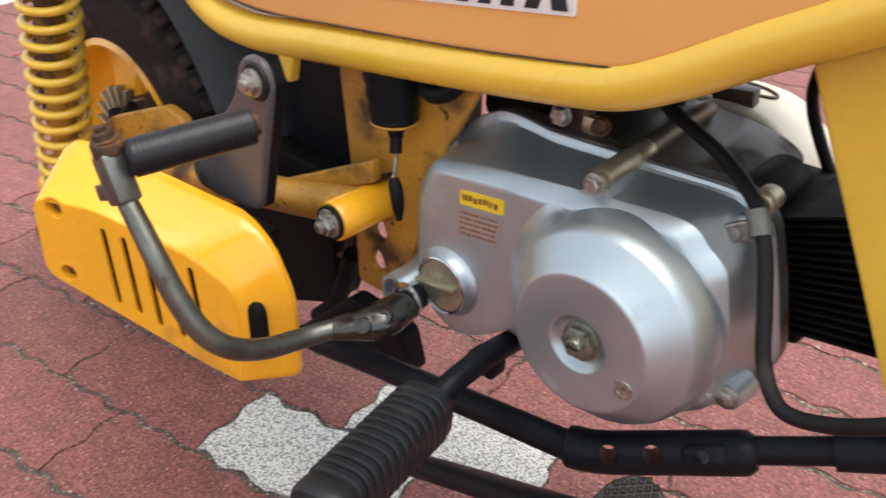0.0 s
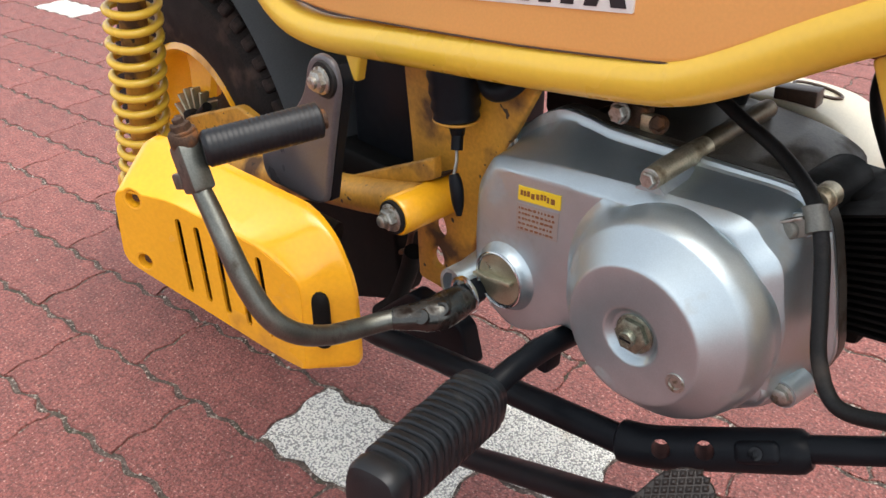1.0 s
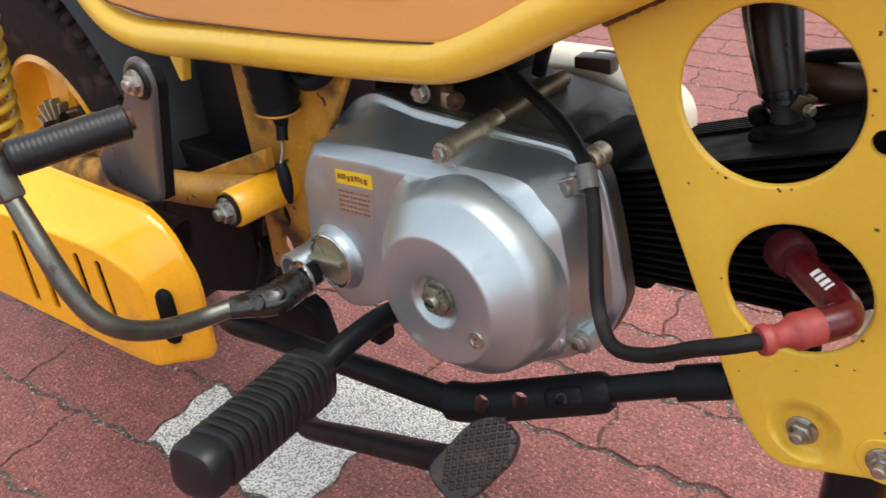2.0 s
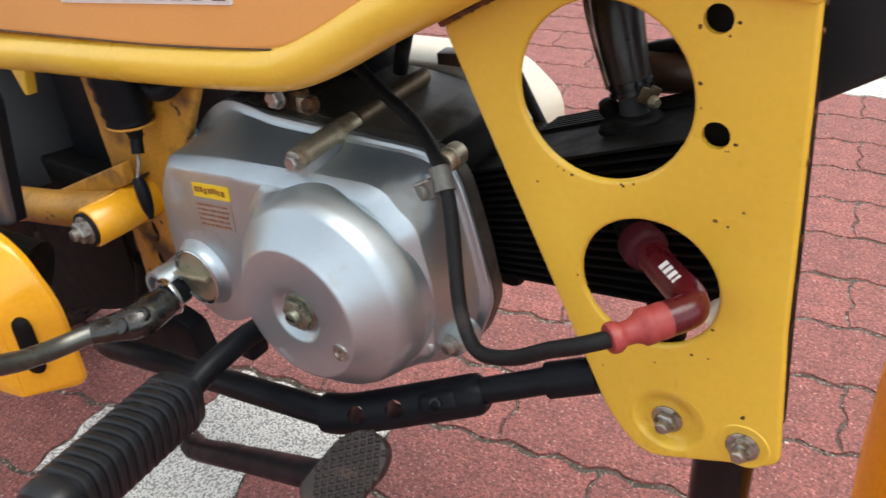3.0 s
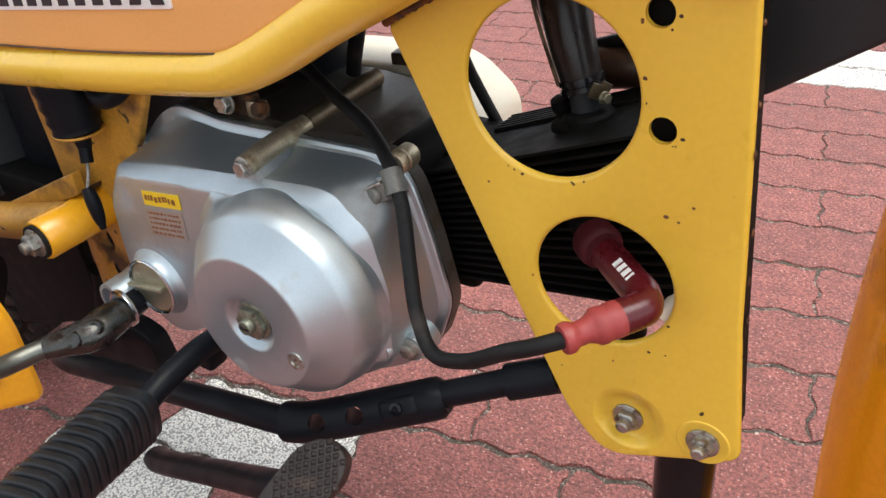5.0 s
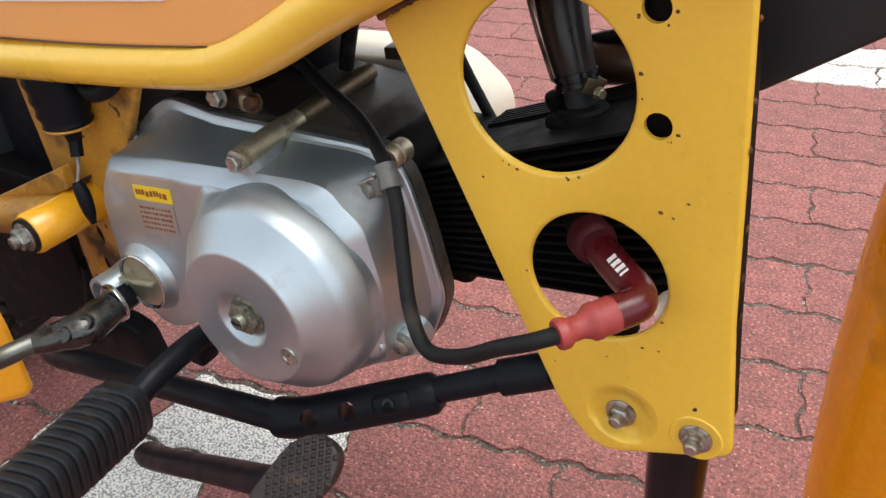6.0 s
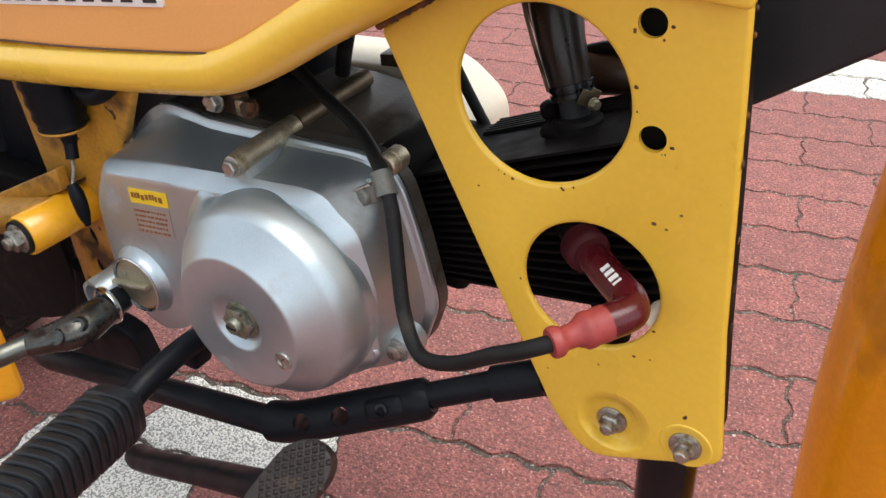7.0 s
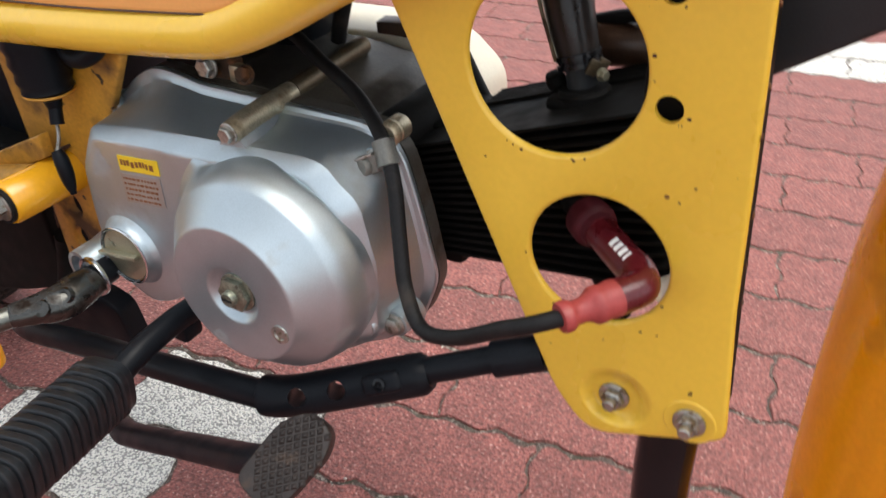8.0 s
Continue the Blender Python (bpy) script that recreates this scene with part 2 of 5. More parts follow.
def lathe(profile, centre, axis=(0, 1, 0), seg=40, bm=None, squash=None):
    """Turn a profile of (radius, along) round an axis through centre."""
    bm = bm or bmesh.new()
    q = Vector((0, 0, 1)).rotation_difference(Vector(axis).normalized()).to_matrix()
    rings = []
    for r, h in profile:
        if r < 1e-6:
            rings.append([bm.verts.new(Vector(centre) + q @ Vector((0, 0, h)))])
        else:
            rings.append([bm.verts.new(Vector(centre) + q @ Vector((r * math.cos(a) * (squash or 1), r * math.sin(a), h))) for a in (2 * math.pi * k / seg for k in range(seg))])
    for a, b in zip(rings, rings[1:]):
        for k in range(seg):
            j = (k + 1) % seg
            if len(a) == 1 and len(b) == 1:
                continue
            if len(a) == 1:
                bm.faces.new((a[0], b[j], b[k]))
            elif len(b) == 1:
                bm.faces.new((a[k], a[j], b[0]))
            else:
                bm.faces.new((a[k], a[j], b[j], b[k]))
    return bm


def circle(cx, cz, r, n=40):
    return [(cx + r * math.cos(2 * math.pi * k / n), cz + r * math.sin(2 * math.pi * k / n)) for k in range(n)]


def rounded(pts, r, n=5):
    """A polygon with its corners rounded; r one radius or one per corner."""
    out = []
    for i, p in enumerate(pts):
        a, p, b = Vector(pts[i - 1]), Vector(p), Vector(pts[(i + 1) % len(pts)])
        rr = r[i] if isinstance(r, (list, tuple)) else r
        da, db = (a - p), (b - p)
        k = min(rr, da.length * 0.45, db.length * 0.45)
        if k < 1e-5:
            out.append(tuple(p))
            continue
        s, e = p + da.normalized() * k, p + db.normalized() * k
        out += [tuple((1 - t) ** 2 * s + 2 * t * (1 - t) * p + t * t * e) for t in (j / n for j in range(n + 1))]
    return out


def slab(outline, y0, y1, holes=(), lip=0.0, seg=3, to=None, bm=None, sharp=0.0):
    """A plate in the x-z plane between y0 (front) and y1, with holes through it and a rounded front lip; holes under the radius sharp keep a sharp edge. to: moves (x, y, z) to a place."""
    own = bmesh.new()
    loops = []
    for pts in (outline, *holes):
        vs = [own.verts.new((x, y0, z)) for x, z in pts]
        for i in range(len(vs)):
            own.edges.new((vs[i - 1], vs[i]))
        loops.append(vs)
    bmesh.ops.triangle_fill(own, edges=own.edges[:], use_beauty=True)
    front = own.faces[:]
    g = bmesh.ops.extrude_face_region(own, geom=front)
    bmesh.ops.translate(own, verts=[v for v in g["geom"] if isinstance(v, bmesh.types.BMVert)], vec=(0, y1 - y0, 0))
    if lip:
        es = [e for e in own.edges if all(abs(v.co.y - y0) < 1e-7 for v in e.verts) and any(abs(f.normal.y) < 0.5 for f in e.link_faces)]
        own.normal_update()
        es = [e for e in own.edges if all(abs(v.co.y - y0) < 1e-7 for v in e.verts) and any(abs(f.normal.y) < 0.5 for f in e.link_faces)]
        if sharp:
            small = [h for h in holes if max(p[0] for p in h) - min(p[0] for p in h) < 2 * sharp]
            ends = {(round(x, 5), round(z, 5)) for h in small for x, z in h}
            es = [e for e in es if not all((round(v.co.x, 5), round(v.co.z, 5)) in ends for v in e.verts)]
        bmesh.ops.bevel(own, geom=es, offset=lip, segments=seg, affect="EDGES", profile=0.5)
    if to:
        for v in own.verts:
            v.co = to(v.co)
    if bm is None:
        return own
    me = bpy.data.meshes.new("tmp")
    own.to_mesh(me)
    own.free()
    bm.from_mesh(me)
    bpy.data.meshes.remove(me)
    return bm


def hexhead(centre, axis, r, h, flange=0.0, stud=0.0, bm=None):
    """A hexagon bolt head or nut with chamfer, washer and stud, pointing along axis."""
    bm = bm or bmesh.new()
    if flange:
        lathe([(0, 0), (flange, 0), (flange, h * 0.18), (flange * 0.93, h * 0.26), (0, h * 0.26)], centre, axis, 24, bm)
    lathe([(r, 0), (r, h * 0.86), (r * 0.84, h), (0, h)], centre, axis, 6, bm)
    if stud:
        lathe([(r * 0.55, h * 0.9), (r * 0.55, h + stud * 0.85), (r * 0.45, h + stud), (0, h + stud)], centre, axis, 14, bm)
    return bm


def loft(rings, bm=None, cap=True):
    bm = bm or bmesh.new()
    vr = [[bm.verts.new(p) for p in r] for r in rings]
    n = len(vr[0])
    for a, b in zip(vr, vr[1:]):
        for k in range(n):
            bm.faces.new((a[k], a[(k + 1) % n], b[(k + 1) % n], b[k]))
    if cap:
        bm.faces.new(vr[0][::-1])
        bm.faces.new(vr[-1])
    return bm


def polar(pts, cx, cz, n=96):
    """A star-shaped outline resampled at even angles round (cx, cz), lightly smoothed."""
    rad = []
    for k in range(n):
        a = 2 * math.pi * k / n
        dx, dz, best = math.cos(a), math.sin(a), 0.01
        for (x0, z0), (x1, z1) in zip(pts, pts[1:] + pts[:1]):
            ex, ez = x1 - x0, z1 - z0
            det = dx * -ez + dz * ex
            if abs(det) < 1e-12:
                continue
            t = ((x0 - cx) * -ez + (z0 - cz) * ex) / det
            s = (dx * (z0 - cz) - dz * (x0 - cx)) / det
            if 0 <= s <= 1 and t > 0:
                best = max(best, t)
        rad.append(best)
    for _ in range(2):
        rad = [(rad[k - 1] + 2 * rad[k] + rad[(k + 1) % n]) / 4 for k in range(n)]
    return [(r, 2 * math.pi * k / n) for k, r in enumerate(rad)]


def ring_at(pol, cx, cz, y, inset=0.0):
    return [(cx + (r - inset) * math.cos(a), y, cz + (r - inset) * math.sin(a)) for r, a in pol]


OUT = (0, -1, 0)
bike = tagged(new("motorcycle"), "yellow off-road minibike parked on red pavers, bare aluminium engine", "motorcycle")


# ---- frame: main tube, side panel, gusset plate ----
TUBE_Y = -0.118
tube_path = [(-0.50, TUBE_Y, 0.60), (-0.455, TUBE_Y, 0.53), (-0.41, TUBE_Y, 0.479), (-0.354, TUBE_Y, 0.465), (-0.256, TUBE_Y, 0.474), (-0.145, TUBE_Y, 0.486), (-0.059, TUBE_Y, 0.497),
             (-0.024, TUBE_Y, 0.504), (0.007, TUBE_Y, 0.518), (0.045, TUBE_Y, 0.540), (0.075, TUBE_Y, 0.556), (0.16, TUBE_Y, 0.602), (0.26, TUBE_Y, 0.655)]
frame_tube = part("frame_tube", tube([(x, y, z + 0.0010) for x, y, z in tube_path], 0.0144, 6, 28), YELLOW, bike, "glossy yellow bent frame tube with small chips")

panel_out = rounded([(-0.47, 0.60), (-0.43, 0.526), (-0.39, 0.4885), (-0.308, 0.4862), (-0.136, 0.5006), (-0.036, 0.5120), (-0.012, 0.518), (0.07, 0.563), (0.17, 0.619), (0.20, 0.70), (0.05, 0.74), (-0.40, 0.72)], 0.02, 4)
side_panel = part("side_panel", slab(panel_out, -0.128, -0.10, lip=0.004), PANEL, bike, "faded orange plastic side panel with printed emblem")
seam_path = [(x, -0.1272, z + 0.0012) for x, z in ((-0.43, 0.526), (-0.405, 0.5030), (-0.385, 0.4890), (-0.360, 0.4876), (-0.308, 0.4866), (-0.136, 0.5008), (-0.040, 0.5122), (-0.024, 0.5142), (-0.008, 0.5207), (0.07, 0.5637), (0.17, 0.6197))]
part("seam", tube(seam_path, 0.0007, 4, 8), BROWN, side_panel, "dark rubber seam")


# Unseen bulk of the bike, added to keep skylight off the engine.
part("body_shell", slab([(x, z + 0.004) for x, z in panel_out], -0.098, 0.060), BLACK, bike, "unseen black filler body between the side panels, blocks skylight")
part("far_side_panel", slab(panel_out, 0.062, 0.085), PANEL, bike, "unseen far side panel in faded orange plastic, blocks skylight")
part("far_frame_tube", tube([(x, 0.076, z) for x, y, z in tube_path], 0.0132, 6, 20), YELLOW, bike, "unseen yellow frame tube of the far side, blocks skylight")
seat = part("seat", box(-0.62, -0.05, -0.115, 0.095, 0.715, 0.775, 0.02, 3), RUBBER, bike, "unseen black vinyl seat, blocks skylight")


def emblem():
    x0, z0, dx, dz = -0.2105, 0.5190, 0.160, 0.0175
    def at(u, v):
        return (x0 + u * dx + v * 0.006, z0 + u * dz + v)
    base = part("emblem", slab(rounded([at(0, 0), at(1, 0), at(1, 0.034), at(0, 0.034)], 0.001, 3), -0.1295, -0.1275, lip=0.0004), WHITE, side_panel, "white emblem plate with heavy black block shapes")
    # heavy slanted strokes, some joined by a cross bar
    strokes = [(0.02, 0.075), (0.115, 0.17), (0.205, 0.26), (0.30, 0.355), (0.40, 0.455), (0.50, 0.555), (0.60, 0.655), (0.70, 0.755)]
    for a, b in strokes:
        part("block_shape", slab([at(a, 0.0026), at(b, 0.0026), at(b + 0.012, 0.031), at(a + 0.012, 0.031)], -0.1302, -0.1288), INK, base)
    for a, b in ((0.075, 0.115), (0.26, 0.30), (0.555, 0.60)):
        part("block_shape", slab([at(a, 0.0125), at(b, 0.0125), at(b, 0.0180), at(a, 0.0180)], -0.1301, -0.1288), INK, base)
    for a, b, c, d in ((0.800, 0.855, 0.862, 0.918), (0.915, 0.975, 0.866, 0.918)):
        part("block_shape", slab([at(a, 0.0026), at(b, 0.0026), at(d, 0.031), at(c, 0.031)], -0.1302 - 0.0002 * (a > 0.9), -0.1288), INK, base)
    part("block_shape", slab([at(0.852, 0.0100), at(0.920, 0.0100), at(0.915, 0.0155), at(0.860, 0.0155)], -0.1301, -0.1288), INK, base)


emblem()

PY = -0.0913
plate_out = rounded([(0.0585, 0.5290), (0.145, 0.351), (0.161, 0.318), (0.184, 0.2935), (0.257, 0.3235), (0.247, 0.406), (0.238, 0.519), (0.231, 0.60), (0.226, 0.66), (0.20, 0.66), (0.10, 0.556)],
                    [0.004, 0.01, 0.012, 0.016, 0.008, 0.002, 0.002, 0.002, 0.01, 0.01, 0.01], 6)
gusset = part("gusset_plate", slab(plate_out, PY, PY + 0.0032, [circle(0.1465, 0.5085, 0.0438, 64), circle(0.1772, 0.4118, 0.0366, 56), circle(0.1962, 0.5505, 0.0064, 24), circle(0.2014, 0.4997, 0.0064, 24), circle(0.1972, 0.3275, 0.0215, 40)], lip=0.0024, seg=4, sharp=0.025), YELLOW, bike, "yellow pressed-steel gusset plate with round holes and rust specks")
# near-black strip added behind the small holes, standing for the shade inside
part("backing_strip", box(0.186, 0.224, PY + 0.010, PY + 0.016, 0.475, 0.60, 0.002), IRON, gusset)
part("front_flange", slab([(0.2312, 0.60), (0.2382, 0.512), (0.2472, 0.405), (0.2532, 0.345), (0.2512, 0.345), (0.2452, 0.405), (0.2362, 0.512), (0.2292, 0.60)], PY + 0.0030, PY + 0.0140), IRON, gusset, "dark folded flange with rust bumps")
for hx, hz, hr, n_chip in ((0.1465, 0.5085, 0.0458, 9), (0.1772, 0.4118, 0.0384, 4), (0.1962, 0.5505, 0.0080, 4), (0.2014, 0.4997, 0.0080, 3)):
    for k in range(n_chip):
        a = radians(random.uniform(190, 395))
        rr = hr + random.uniform(-0.0006, 0.0016)
        part("rust_chip", lathe([(0, 0.00025), (0.0003, 0.0002), (random.uniform(0.0004, 0.0009), 0)], (hx + rr * math.cos(a), PY, hz + rr * math.sin(a)), OUT, 6, squash=random.uniform(0.5, 1.6)), RUST, gusset)
for x, z, r in ((0.2065, 0.458, 0.0015), (0.2125, 0.4565, 0.0009), (0.2185, 0.4655, 0.0010), (0.2045, 0.3775, 0.0011), (0.213, 0.3785, 0.0008), (0.186, 0.3645, 0.0008), (0.1865, 0.579, 0.0012), (0.114, 0.455, 0.0009)):
    part("rust_chip", lathe([(0, 0.00025), (r * 0.4, 0.0002), (r * 0.7, 0)], (x, PY, z), OUT, 7, squash=1.3), RUST, gusset)
for k in range(9):
    z = 0.345 + 0.028 * k + random.uniform(-0.012, 0.012)
    x = 0.2545 - (z - 0.345) * 0.088
    part("rust_chip", lathe([(0, 0.0009), (0.0009, 0.0009), (random.uniform(0.0013, 0.0026), 0)], (x - 0.0012, PY + 0.003 + random.uniform(0, 0.004), z), (1, 0, 0.1), 7), RUST, gusset)
weld = tube([(0.060, PY - 0.003, 0.5315), (0.078, PY - 0.004, 0.5415), (0.10, PY - 0.005, 0.5535), (0.125, PY - 0.006, 0.567)], lambda t: 0.0020 + 0.0003 * math.sin(t * 95) + 0.0002 * math.sin(t * 41), 16, 8)
part("weld_bead", weld, RUST, gusset, "rusty weld bead along the tube")
part("tab", slab(rounded([(0.190, 0.566), (0.236, 0.562), (0.234, 0.61), (0.190, 0.61)], 0.004), PY - 0.008, PY - 0.002, lip=0.002), YELLOW, gusset, "folded mounting tab")
# dished seats of the two lower bolts
for rx, rz, rr, fx, fz, fr, deep in ((0.1972, 0.3275, 0.0215, 0.1945, 0.3225, 0.0110, 0.0065),):
    rings = []
    for t, d in ((-0.015, 0.0003), (0.0, 0.00005), (0.06, 0.01), (0.16, 0.06), (0.30, 0.19), (0.5, 0.48), (0.7, 0.78), (0.86, 0.95), (1.0, 1.0)):
        cx, cz, r = rx + (fx - rx) * t, rz + (fz - rz) * t, rr + (fr - rr) * t
        y = PY + (deep * d if t > 0 else d)
        rings.append([(x, y, z) for x, z in circle(cx, cz, r, 40)])
    bm = loft(rings, cap=False)
    bm.faces.new([v for v in bm.verts][-40:])
    boss = part("bolt_dish", bm, YELLOW, gusset, smooth_angle=60)
    part("flange_bolt", hexhead((fx, PY + deep, fz), OUT, 0.0066, 0.0060, 0.0088, 0.0045), ZINC, boss, "dull zinc flange bolt with stud")

rim2 = part("bolt_dish", lathe([(0.0142, 0.0), (0.0136, 0.0006), (0.0124, 0.0007), (0.0112, 0.0002), (0.0, 0.0002)], (0.2375, PY, 0.3295), OUT, 32), YELLOW, gusset)
part("flange_bolt", hexhead((0.2375, PY - 0.0002, 0.3295), OUT, 0.0066, 0.0060, 0.0088, 0.0045), ZINC, rim2, "dull zinc flange bolt with stud")

# ---- engine: crankcase, right-hand cover, cylinder ----
CX, CZ = -0.055, 0.362
flange = [(-0.194, 0.392), (-0.18, 0.412), (-0.152, 0.439), (-0.133, 0.450), (-0.112, 0.449), (-0.094, 0.446), (-0.048, 0.4470), (-0.01, 0.4475), (0.026, 0.4485), (0.044, 0.447), (0.056, 0.434), (0.067, 0.398), (0.077, 0.355),
          (0.066, 0.322), (0.039, 0.293), (0.008, 0.275), (-0.03, 0.270), (-0.08, 0.276), (-0.12, 0.277), (-0.15, 0.285), (-0.185, 0.31), (-0.195, 0.35)]
face = [(-0.173, 0.392), (-0.158, 0.4190), (-0.094, 0.4290), (-0.047, 0.4340), (-0.021, 0.4365), (0.015, 0.4400), (0.031, 0.4390), (0.037, 0.4290), (0.050, 0.4225), (0.0540, 0.404), (0.060, 0.381), (0.057, 0.35), (0.058, 0.330), (0.030, 0.308),
        (-0.02, 0.302), (-0.06, 0.308), (-0.091, 0.312), (-0.108, 0.296), (-0.135, 0.286), (-0.16, 0.298), (-0.174, 0.328), (-0.175, 0.358)]
pf, pc = polar(flange, CX, CZ, 160), polar(face, CX, CZ, 160)
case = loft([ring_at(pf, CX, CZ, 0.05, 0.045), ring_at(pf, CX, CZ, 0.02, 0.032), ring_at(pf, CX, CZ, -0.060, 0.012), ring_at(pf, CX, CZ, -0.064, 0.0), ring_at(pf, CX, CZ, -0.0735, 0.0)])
engine = part("crankcase", case, ALLOY_DARK, bike, "dark cast aluminium crankcase with stain patches")
blend = lambda t: [(a[0] + (b[0] - a[0]) * t, a[1]) for a, b in zip(pf, pc)]
cover_bm = loft([ring_at(pf, CX, CZ, -0.0745, 0.0015), ring_at(pf, CX, CZ, -0.0750, 0.0), ring_at(pf, CX, CZ, -0.0775, 0.0), ring_at(pf, CX, CZ, -0.0785, 0.0008), ring_at(blend(0.12), CX, CZ, -0.0792, 0.0022), ring_at(blend(0.20), CX, CZ, -0.0806, 0.0030), ring_at(blend(0.45), CX, CZ, -0.0880, 0.0026), ring_at(blend(0.78), CX, CZ, -0.1020, 0.001),
                 ring_at(blend(0.97), CX, CZ, -0.1138, 0.0), ring_at(pc, CX, CZ, -0.1150, -0.0002), ring_at(pc, CX, CZ, -0.1160, 0.0006), ring_at(pc, CX, CZ, -0.1228, 0.0070), ring_at(pc, CX, CZ, -0.1240, 0.0084), ring_at(pc, CX, CZ, -0.1245, 0.0100), ring_at(pc, CX, CZ, -0.1245, 0.0125)])
cover = part("engine_cover", cover_bm, ALLOY, bike, "bare cast aluminium clutch cover with round domed bulge", smooth_angle=24)
# clutch bulge: its foot spreads over the face and stops at the edge of the cover
BX, BZ = -0.006, 0.3690
fb = polar(face, BX, BZ, 120)


def bulge_ring(r, y, inset, least):
    return [(BX + k * math.cos(a), y, BZ + k * math.sin(a)) for k, a in ((min(r, max(edge - inset, least)), a) for edge, a in fb)]


bulge_rings = [(0.0640, -0.1050, 0, 0.0640), (0.0658, -0.1180, 0, 0.0658), (0.0770, -0.1240, 0.011, 0.0664), (0.0764, -0.1250, 0.012, 0.0667), (0.0735, -0.1262, 0.013, 0.0667), (0.0702, -0.1286, 0.014, 0.0664), (0.0680, -0.1320, 0.014, 0.0656), (0.0660, -0.1360, 0.014, 0.0646)]
bulge_rings += [(r, -y, 0, r) for r, y in ((0.0636, 0.1400), (0.0614, 0.1440), (0.0609, 0.1449), (0.0602, 0.1457), (0.0594, 0.1465), (0.0586, 0.1473), (0.0465, 0.1598), (0.0453, 0.1611), (0.0447, 0.1618), (0.0441, 0.1625), (0.0434, 0.1630), (0.0424, 0.1632), (0.0408, 0.1632), (0.0195, 0.1633), (0.0183, 0.1631), (0.0174, 0.1625), (0.0152, 0.1592), (0.0140, 0.1584), (0.0125, 0.1582))]
bulge = part("clutch_bulge", loft([bulge_ring(*row) for row in bulge_rings]), ALLOY, cover, "domed round clutch bulge", smooth_angle=30)
# filler neck and kick-shaft neck
part("filler_neck", lathe([(0.0290, 0.122), (0.0262, 0.1248), (0.0238, 0.1272), (0.0226, 0.1300), (0.0220, 0.1316), (0.0214, 0.1322), (0.0206, 0.1322), (0.0200, 0.1270), (0.0, 0.1270)], (-0.1365, 0, 0.3335), OUT, 48), ALLOY, cover)
part("kick_shaft_neck", lathe([(0.0240, 0.08), (0.0185, 0.112), (0.0155, 0.126), (0.0146, 0.1400), (0.0142, 0.1440), (0.0112, 0.1440), (0.0105, 0.136), (0.0, 0.136)], (-0.158, 0, 0.3160), (-0.10, -1, 0), 36), ALLOY, cover)
# fillet under the long boss, front boss, lower lugs
part("boss_fillet", loft([[(-0.033 + w * u, y, z + h * v) for u, v in ((-1, 0), (1, 0), (0.35, 1), (-0.35, 1))] for y, z, w, h in ((-0.1165, 0.4305, 0.0150, 0.0085), (-0.1050, 0.4350, 0.0120, 0.0080), (-0.0850, 0.4420, 0.0080, 0.0050))]), ALLOY, cover)
for x, z, turned in ((0.0440, 0.4325, [(0.0090, 0.072), (0.0086, 0.082), (0.0078, 0.0885), (0.0, 0.0885)]), (0.0620, 0.3340, [(0.0112, 0.086), (0.0098, 0.096), (0.0088, 0.104), (0.0, 0.104)]),
                     (0.0360, 0.3470, [(0.0085, 0.12), (0.0078, 0.1500), (0.0060, 0.1525), (0.0, 0.1525)]), (0.0490, 0.3370, [(0.0100, 0.09), (0.0090, 0.1160), (0.0075, 0.1180), (0.0, 0.1180)]),
                     (-0.054, 0.3060, [(0.0105, 0.09), (0.0095, 0.122), (0.0080, 0.125), (0.0, 0.125)]), (-0.1735, 0.4140, [(0.0085, 0.06), (0.0085, 0.084), (0.0, 0.084)])):
    part("bolt_boss", lathe(turned, (x, 0, z), OUT, 24), ALLOY, cover)

part("top_boss", tube([(-0.033, -0.1190, 0.4440), (-0.033, -0.105, 0.4455), (-0.0325, -0.085, 0.4470), (-0.032, -0.064, 0.4480)], lambda t: 0.0066 + 0.0005 * math.sin(t * 3), 4, 24), GOLDEN, cover, "golden stained long bolt boss")
for x, y, z, r in ((-0.033, -0.1190, 0.4440, 0.0050), (0.0440, -0.0885, 0.4325, 0.0055), (0.0620, -0.104, 0.3340, 0.0058), (-0.1735, -0.084, 0.4140, 0.0056)):
    part("cover_bolt", hexhead((x, y, z), OUT, r, 0.0048, r * 1.28), ZINC, cover)
nut = part("adjuster_nut", hexhead((BX, -0.1582, BZ), OUT, 0.0108, 0.0058, 0.0122), GREEN_ZINC, cover, "greenish hexagon nut with slotted stud in the bulge")
stud = lathe([(0.0050, 0.1620), (0.0050, 0.1668), (0.0042, 0.1678), (0.0, 0.1678)], (BX, 0, BZ), OUT, 20)
part("slotted_stud", stud, GREEN_ZINC, nut)
# Slot is a thin raised black bar, its recess shade given as colour.
part("stud_slot", slab([(BX - 0.0038, BZ - 0.0006), (BX + 0.0038, BZ - 0.0006), (BX + 0.0038, BZ + 0.0006), (BX - 0.0038, BZ + 0.0006)], -0.1681, -0.1670), BLACK, nut)
part("small_screw", lathe([(0.0060, 0.0), (0.0058, 0.0012), (0.0038, 0.0015), (0.0034, 0.0004), (0.0, 0.0004)], (0.0262, -0.1630, 0.3548), OUT, 20), ZINC, cover)
# filler cap
cap_ob = part("oil_filler_cap", lathe([(0.0199, -0.0004), (0.0199, 0.0034), (0.0192, 0.0044), (0.0, 0.0044)], (-0.1365, -0.1275, 0.3335), OUT, 40), OLIVE, bike, "round aluminium oil filler cap with finger bar")
part("cap_ring", lathe([(0.0199, 0.0), (0.0219, 0.0003), (0.0218, 0.0013), (0.0210, 0.0017), (0.0201, 0.0010)], (-0.1365, -0.1318, 0.3335), OUT, 40), CHROME, cap_ob, "bright rim")
